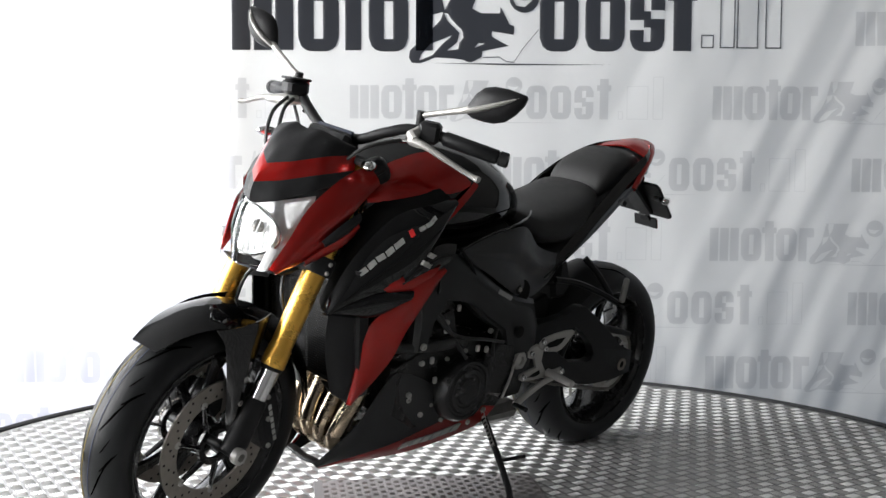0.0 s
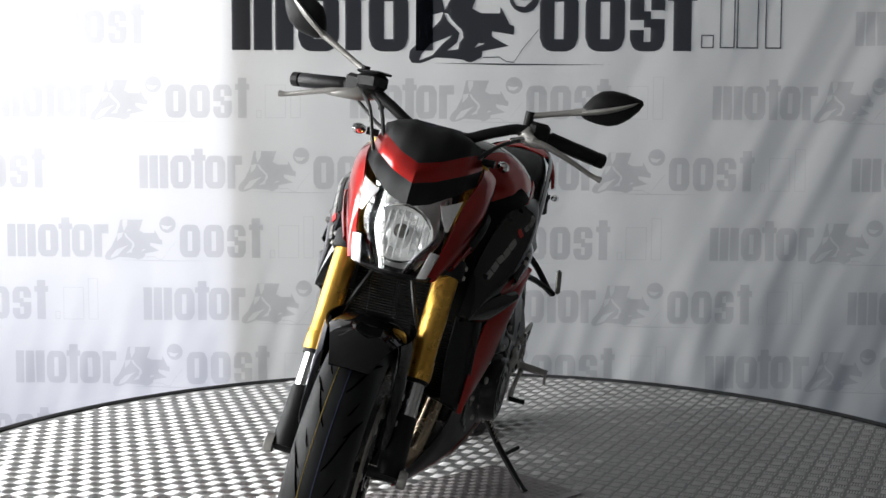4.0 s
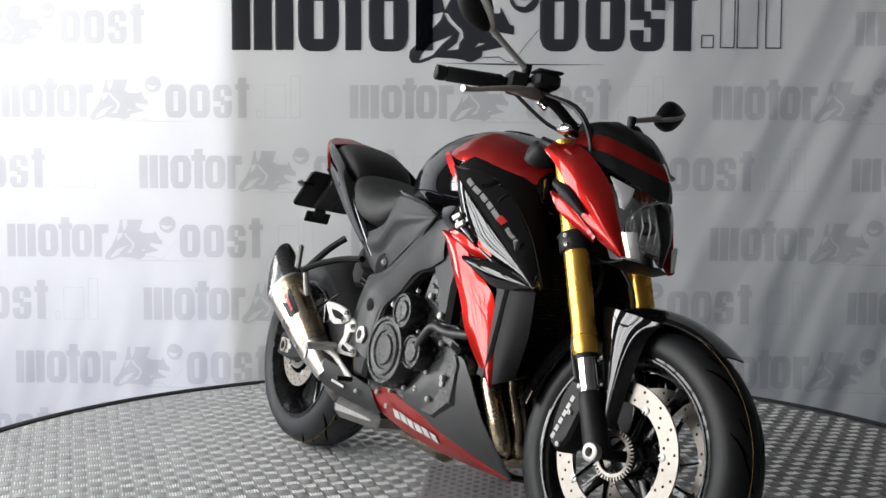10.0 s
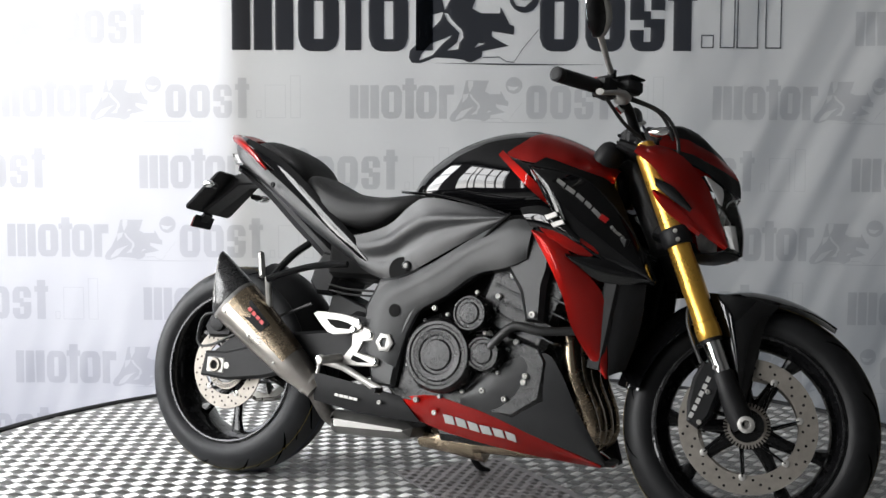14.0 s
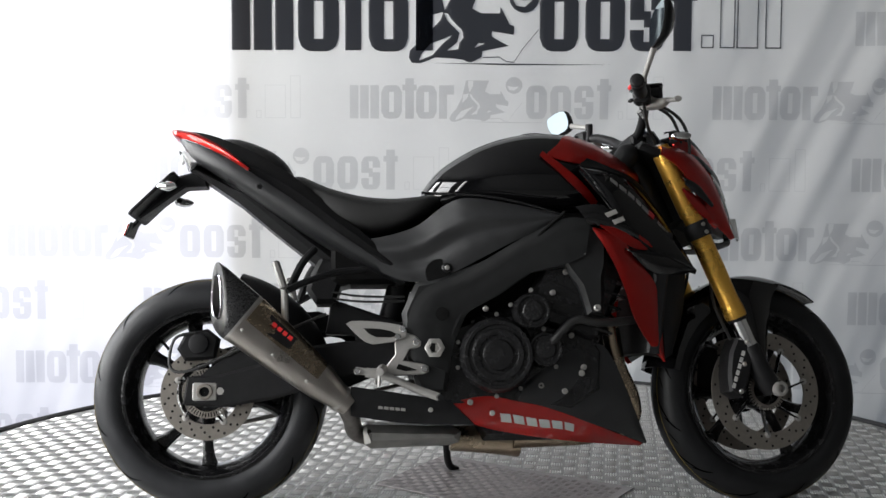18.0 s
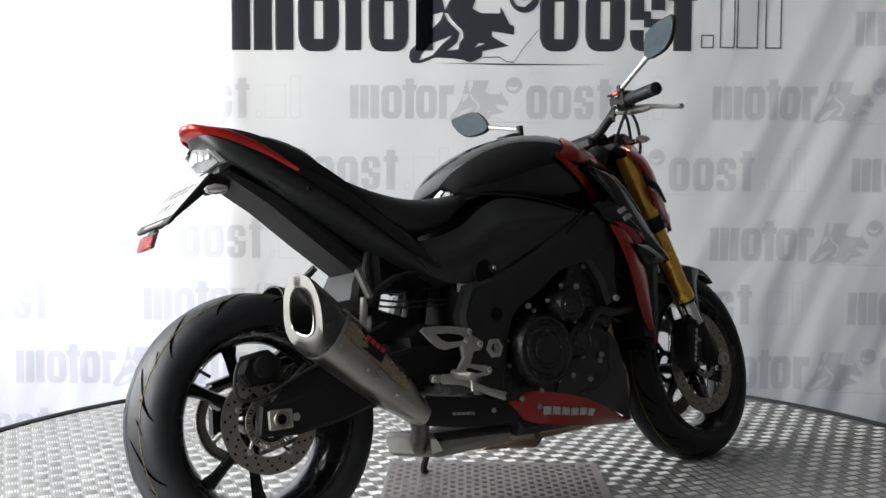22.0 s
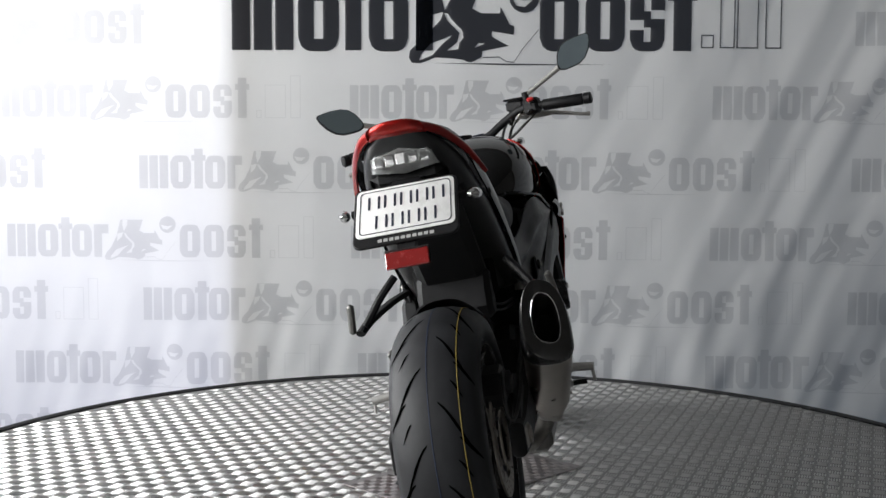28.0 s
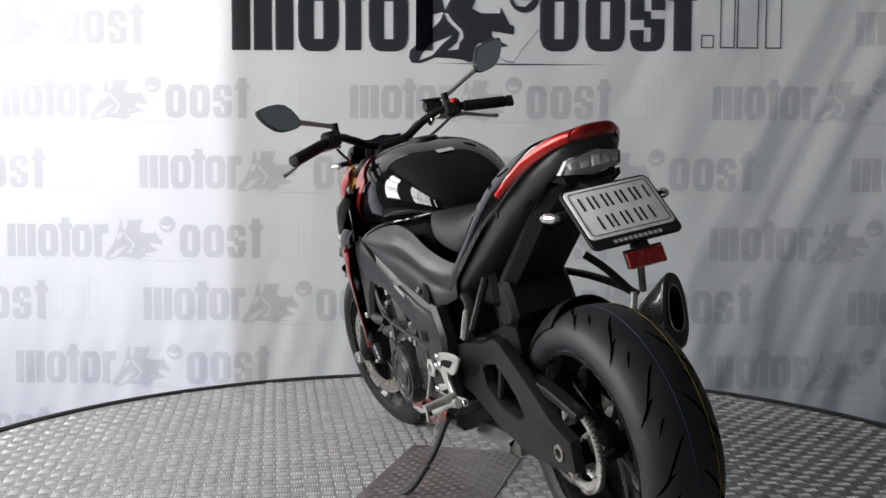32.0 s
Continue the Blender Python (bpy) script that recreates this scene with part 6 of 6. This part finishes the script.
part("coolant_hose", G().tube(resample([(0.86, -0.200, 0.415), (0.895, -0.206, 0.455), (0.93, -0.206, 0.478), (0.99, -0.200, 0.470), (1.08, -0.175, 0.478)], 16), 0.011, 12), M_CABLE, BIKE, "black coolant hose")
part("coolant_hose", G().tube(resample([(0.86, 0.205, 0.50), (0.93, 0.21, 0.50), (1.06, 0.18, 0.50)], 12), 0.015, 12), M_CABLE, BIKE)

# radiator, pipes and silencer
RAD = part("radiator", G().prism([(1.105, 0.395), (1.150, 0.705), (1.180, 0.700), (1.135, 0.39)], -0.185, 0.185, 0.004), M_ENGINE_D, BIKE, "black finned radiator")
FIN = part("fin", G().box((0, 0, 0), (0.004, 0.355, 0.0028), 0.0005), M_ENGINE, RAD)
FIN.matrix_basis = pose(1.137 + 0.015 * 0.145, 0, 0.405)
for k in range(1, 46):
    z = 0.405 + 0.288 * k / 45
    copy_part(FIN, pose(1.137 + (z - 0.39) * 0.145, 0, z))
for s in (-1, 1):
    part("radiator_tank", G().prism([(1.108, 0.395), (1.150, 0.705), (1.188, 0.700), (1.143, 0.39)], s * 0.165, s * 0.192, 0.006), M_MATTE, RAD)
for y in (-0.105, -0.036, 0.036, 0.105):
    p = [(0.99, y, 0.50), (1.030, y, 0.475), (1.042, y, 0.41), (1.054, y * 0.97, 0.355), (1.090, y * 0.85, 0.275), (1.085, y * 0.65, 0.215), (0.985, y * 0.55, 0.185), (0.88, y * 0.45, 0.178), (0.78, y * 0.35 - 0.02, 0.176)]
    part("header_pipe", G().tube(resample(p, 26), 0.0235, 14), M_EXH, BIKE, "heat-tinted exhaust header pipe")
part("collector", G().tube([(0.80, -0.02, 0.172), (0.70, -0.03, 0.176), (0.62, -0.03, 0.180)], [0.045, 0.036, 0.033], 18), M_EXH, BIKE)
part("silencer_box", G().prism([(0.392, 0.212), (0.402, 0.222), (0.615, 0.215), (0.640, 0.202), (0.634, 0.176), (0.610, 0.168), (0.412, 0.162), (0.396, 0.172)], -0.155, 0.085, 0.02), M_BOX, BIKE, "dull steel silencer box under the engine")
part("link_pipe", G().tube(resample([(0.47, -0.08, 0.192), (0.405, -0.085, 0.190), (0.372, -0.110, 0.205), (0.362, -0.145, 0.240), (0.335, -0.166, 0.292)], 16), [0.022] * 16, 16), M_CHAIN, BIKE, "dull steel link pipe")


def muffler():
    a, b = Vector((0.358, -0.165, 0.270)), Vector((0.042, -0.218, 0.535))
    d = (b - a).normalized()
    side = Vector((0.05, -1, 0)).normalized()
    side = (side - d * side.dot(d)).normalized()
    up = side.cross(d).normalized()
    if up.z < 0:
        up = -up

    def ring(k, w, h, tilt=0.0, n=28):
        c = a.lerp(b, k)
        out = []
        for i in range(n):
            t = 2 * math.pi * i / n
            cx, sy = math.cos(t), math.sin(t)
            x = math.copysign(abs(cx) ** 0.75, cx) * w * (1.0 - 0.14 * sy)
            y = math.copysign(abs(sy) ** 0.85, sy) * h
            out.append(c + side * x + up * y + d * tilt * (y - 0.55 * x))
        return out
    m = part("muffler", G().loft([ring(0.0, 0.028, 0.027), ring(0.10, 0.035, 0.034), ring(0.22, 0.046, 0.045), ring(0.50, 0.050, 0.057), ring(0.82, 0.055, 0.067)]), M_MUFF, BIKE, "brushed titanium muffler with a carbon end", sharp=30)
    part("end_cap", G().loft([ring(0.82, 0.0555, 0.0675), ring(0.83, 0.0565, 0.0685, 0.03), ring(0.97, 0.055, 0.069, 0.72), ring(1.00, 0.051, 0.067, 0.80)], caps=False), M_CARBON, m, "dark carbon end cap")
    part("outlet_ring", G().loft([ring(1.00, 0.0515, 0.0675, 0.80), ring(1.012, 0.049, 0.065, 0.80), ring(1.010, 0.030, 0.042, 0.80), ring(0.96, 0.027, 0.038, 0.78)], caps=False), M_FACE, m, "brushed steel outlet face")
    part("outlet_tube", G().loft([ring(1.014, 0.0305, 0.0425, 0.80), ring(1.018, 0.0285, 0.040, 0.80), ring(0.86, 0.024, 0.033, 0.6)], caps=False), M_FACE, m, "steel outlet tube")
    part("outlet_rim", G().tube([q for q in ring(1.02, 0.0298, 0.0416, 0.80)] + ring(1.02, 0.0298, 0.0416, 0.80)[:1], 0.0014, 6), M_CHROME, m, "thin bright rim of the outlet")
    part("outlet_mesh", G().loft([ring(0.87, 0.029, 0.039, 0.6), ring(0.86, 0.029, 0.039, 0.6)]), M_ENGINE_D, m)
    part("seam_band", G().loft([ring(0.812, 0.0562, 0.0682), ring(0.828, 0.0572, 0.0692)], caps=False), M_SILVER, m)
    part("pipe_clamp", G().loft([ring(0.05, 0.0315, 0.0335), ring(0.085, 0.0315, 0.0335)], caps=False), M_SILVER, m, "bright clamp band")
    top = []
    for k, w, h in ((0.26, 0.0462, 0.0450), (0.42, 0.0492, 0.0540), (0.60, 0.0505, 0.0612), (0.80, 0.0548, 0.0668)):
        top.append([q + side * 0.0012 + up * 0.0008 for q in ring(k, w, h)[0:11]])
    part("bronze_panel", G().sheet(top, 0.0012), M_EXH, m, "bronze-tinted upper panel")
    for k, sg in ((0.30, -0.7), (0.55, -0.75), (0.78, -0.8)):
        c = a.lerp(b, k) + side * (0.044 + 0.012 * k) + up * sg * 0.030
        part("rivet", G().lathe([(0, 0.005), (-0.003, 0.004), (-0.004, 0.0002)], c, "y", 10), M_SILVER, m)
    e = a.lerp(b, 0.62) + side * 0.038 + up * 0.030
    q = [e - d * 0.05, e + d * 0.035]
    gg = G()
    gg.loft([[q[0] + side * o + up * -0.018, q[1] + side * o + up * -0.024, q[1] + side * (o - 0.012) + up * 0.020, q[0] + side * (o - 0.010) + up * 0.014] for o in (0.0135, 0.0155)])
    part("badge", gg, M_MATTE, m, "dark maker's badge with plain bars")
    bars(4, q[0] + d * 0.01 + side * 0.0155, q[1] - d * 0.01 + side * 0.0155, 0.010, 0.0015, M_REDPRINT, m, "red plain bars", up=up, out=side)
    part("muffler_bracket", G().tube([a.lerp(b, 0.62) + up * 0.06, (0.20, -0.215, 0.56)], 0.009, 8), M_SILVER, m)
    part("heat_shield", G().loft([[a.lerp(b, k) + up * (0.036 + 0.012 * k + h) + side * w for k, w in ((0.88, -0.04), (0.88, 0.03), (1.12, 0.0))] for h in (0.006, 0.010)]), M_CARBON, m)


muffler()

# belly pan
for s in (-1, 1):
    o = (0, s, 0)
    part("belly_panel", G().ruled([(0.795, s * 0.165, 0.315), (0.885, s * 0.168, 0.385), (0.985, s * 0.160, 0.420), (1.030, s * 0.152, 0.380), (1.075, s * 0.128, 0.285), (1.135, s * 0.060, 0.166)],
                                  [(0.780, s * 0.166, 0.275), (0.840, s * 0.165, 0.262), (0.910, s * 0.155, 0.240), (0.980, s * 0.135, 0.215), (1.060, s * 0.100, 0.188), (1.130, s * 0.060, 0.160)], 20, 6, 0.006, o, 0.004), M_CHAR, BIKE, "charcoal belly pan front")
    BSA = [(0.605, s * 0.162, 0.274), (0.700, s * 0.170, 0.290), (0.780, s * 0.168, 0.276), (0.860, s * 0.164, 0.258), (0.960, s * 0.142, 0.222), (1.122, s * 0.062, 0.162)]
    BSB = [(0.665, s * 0.150, 0.222), (0.720, s * 0.140, 0.205), (0.800, s * 0.132, 0.190), (0.880, s * 0.120, 0.178), (0.960, s * 0.098, 0.168), (1.118, s * 0.050, 0.154)]
    BP = part("belly_stripe", G().ruled(BSA, BSB, 20, 5, 0.005, o, 0.004), M_RED, BIKE, "red belly pan stripe")
    part("belly_liner", G().ruled([(x, y - s * 0.010, z) for x, y, z in BSA], [(x, y - s * 0.008, z + 0.002) for x, y, z in BSB], 20, 5, 0.0, o, 0.003), M_MATTE, BIKE, "dark inside of the belly pan")
    word(BP, BSA, BSB, 0.005, (0, s, -0.1), [(0.742 + 0.0325 * k, 0.226 - 0.0048 * k) for k in range(7)], 0.024, M_WHITE, "pale plain bars in place of a maker's name")
    if s < 0:
        part("belly_rear", G().ruled([(0.362, s * 0.185, 0.318), (0.45, s * 0.180, 0.305), (0.61, s * 0.166, 0.280)], [(0.362, s * 0.180, 0.245), (0.50, s * 0.168, 0.225), (0.672, s * 0.158, 0.218)], 12, 5, 0.004, o, 0.005), M_MATTE, BIKE, "matte black belly pan rear")
    if s < 0:
        bars(5, (0.43, s * 0.187, 0.262), (0.50, s * 0.184, 0.255), 0.007, 0.002, M_SILVER, BIKE, "small pale bars", out=(0, s, 0), gap=0.2)
    bolt((0.715, s * 0.171, 0.248), 0.007, 0.005, s, M_SILVER)
    if s < 0:
        bolt((0.56, s * 0.180, 0.258), 0.006, 0.005, s, M_SILVER)
    bolt((0.945, s * 0.166, 0.345), 0.008, 0.006, s, M_SILVER)

part("belly_crossbar", G().tube([(1.118, -0.058, 0.166), (1.122, 0, 0.162), (1.118, 0.058, 0.166)], 0.013, 10, flat=0.6), M_MATTE, BIKE, "black crossbar of the belly pan")

# rider footrests, levers and side stand
for s in (-1, 1):
    fb = part("foot_bracket", G().prism([(0.470, 0.438), (0.500, 0.449), (0.522, 0.442), (0.538, 0.428), (0.536, 0.414), (0.524, 0.410), (0.508, 0.408), (0.492, 0.380), (0.540, 0.372), (0.555, 0.366), (0.556, 0.352), (0.542, 0.346), (0.494, 0.344), (0.456, 0.345), (0.449, 0.366), (0.472, 0.396)], s * 0.188, s * 0.199, 0.003), M_SILVER, BIKE, "bright footrest bracket")
    # recess and heel slot are near-black plates, shade painted instead of cut
    part("recess_shade", G().prism([(0.480, 0.372), (0.474, 0.360), (0.496, 0.354), (0.528, 0.356), (0.500, 0.366)], s * 0.1985, s * 0.2005, 0.0005), M_ENGINE_D, fb)
    hgd = part("heel_guard", G().prism([(0.351, 0.471), (0.362, 0.478), (0.389, 0.479), (0.438, 0.476), (0.484, 0.468), (0.501, 0.455), (0.500, 0.441), (0.488, 0.433), (0.462, 0.425), (0.417, 0.420), (0.398, 0.426), (0.378, 0.442)], s * 0.199, s * 0.206, 0.002), M_SILVER, fb, "bright heel guard")
    part("slot_shade", G().prism([(0.394, 0.460), (0.430, 0.459), (0.462, 0.453), (0.480, 0.443), (0.462, 0.437), (0.425, 0.438), (0.408, 0.446)], s * 0.2055, s * 0.2075, 0.0005), M_ENGINE_D, hgd)
    part("bracket_arm", G().prism([(0.370, 0.358), (0.376, 0.366), (0.400, 0.362), (0.455, 0.362), (0.460, 0.350), (0.452, 0.342), (0.410, 0.344), (0.378, 0.346)], s * 0.190, s * 0.198, 0.002), M_SILVER, fb)
    part("footrest", G().tube([(0.440, s * 0.198, 0.360), (0.432, s * 0.285, 0.352)], [0.012, 0.010], 12), M_SILVER, fb, "knurled bright footrest")
    part("feeler", G().tube([(0.432, s * 0.28, 0.350), (0.430, s * 0.282, 0.318)], 0.004, 8), M_SILVER, fb)
    for x, z, yb in ((0.524, 0.426, 0.199), (0.544, 0.360, 0.199), (0.377, 0.355, 0.198), (0.478, 0.438, 0.206), (0.490, 0.458, 0.206)):
        bolt((x, s * yb, z), 0.0085, 0.007, s, M_CHROME, fb)
    part("pedal", G().tube(resample([(0.40, s * 0.207, 0.352), (0.46, s * 0.209, 0.338), (0.53, s * 0.208, 0.308), (0.578, s * 0.212, 0.290)], 10), [0.010, 0.009, 0.008, 0.007, 0.007, 0.007, 0.007, 0.008, 0.008, 0.008], 10, flat=1.3), M_SILVER, fb, "bright foot lever")
    part("pedal_tip", G().tube([(0.578, s * 0.210, 0.290), (0.580, s * 0.255, 0.290)], 0.007, 10), M_RUBBER, fb)
part("shift_rod", G().tube(resample([(0.63, 0.205, 0.315), (0.60, 0.200, 0.37), (0.585, 0.196, 0.43)], 6), 0.004, 8), M_SILVER, BIKE, "bright shift linkage rod")
part("stand_bolt", G().lathe([(0, 0.011), (0.008, 0.011), (0.009, 0.008), (0.009, 0.0002)], (0.640, 0.150, 0.270), "y", 6), M_SILVER, BIKE)
bars(5, (0.66, 0.2085, 0.592), (0.72, 0.2115, 0.618), 0.012, 0.0015, M_GREYPRINT, BIKE, "small pale label with plain bars", out=(0, 1, 0), up=(-0.4, 0, 0.9), gap=0.15)
for pts in ([(0.95, 0.19, 0.62), (0.90, 0.205, 0.56), (0.84, 0.20, 0.50), (0.80, 0.21, 0.45)], [(0.93, 0.20, 0.58), (0.86, 0.21, 0.52), (0.72, 0.205, 0.49), (0.64, 0.19, 0.47)], [(0.62, 0.15, 0.57), (0.66, 0.18, 0.52), (0.68, 0.19, 0.46), (0.66, 0.19, 0.40)]):
    part("engine_cable", G().tube(resample(pts, 12), 0.005, 8), M_CABLE, BIKE, "black engine cable")
for x, z in ((0.84, 0.585), (0.875, 0.53), (0.70, 0.455), (0.735, 0.462), (0.655, 0.44), (0.88, 0.395), (0.90, 0.45)):
    part("hose_clip", G().box((x, 0.196 if z > 0.48 else 0.186, z), (0.012, 0.010, 0.018), 0.003), M_SILVER, BIKE, "bright clip")
ST = part("side_stand", G().tube(resample([(0.640, 0.135, 0.262), (0.636, 0.165, 0.235), (0.630, 0.215, 0.166), (0.640, 0.285, 0.090), (0.665, 0.318, 0.068)], 16), [0.013] * 4 + [0.0105] * 10 + [0.012, 0.012], 10, flat=0.8), M_MATTE, BIKE, "black side stand, folded out")
part("stand_foot", G().box((0.672, 0.322, 0.0665), (0.055, 0.030, 0.008), 0.003, pose(0, 0, 0, 11, 0, 15)), M_MATTE, ST)
part("stand_tab", G().tube([(0.632, 0.235, 0.145), (0.560, 0.262, 0.155)], 0.0055, 8), M_MATTE, ST)
part("stand_bracket", G().prism([(0.60, 0.31), (0.67, 0.31), (0.665, 0.245), (0.62, 0.24)], 0.115, 0.150, 0.006), M_MATTE, ST)
g = G()
for k in range(60):
    a = k * 0.9
    q = Vector((0.655, 0.168, 0.262)).lerp(Vector((0.645, 0.215, 0.180)), k / 59)
    g.v.append(tuple(q + Vector((0.006 * math.cos(a), 0.0, 0.006 * math.sin(a)))))
pts = g.v
part("stand_spring", G().tube(pts, 0.0015, 5), M_SILVER, ST)


# ---- what moves ----
def motions():
    times = [0.5 * k for k in range(65)]
    for ob in (TURNTABLE, PLATE):
        walk(ob, [(t, pose(0, 0, 0, 0, 0, turn(t))) for t in times])
    walk(BIKE, [(t, pose(0, 0, 0, 0, 0, turn(t)) @ BASE) for t in times])


motions()
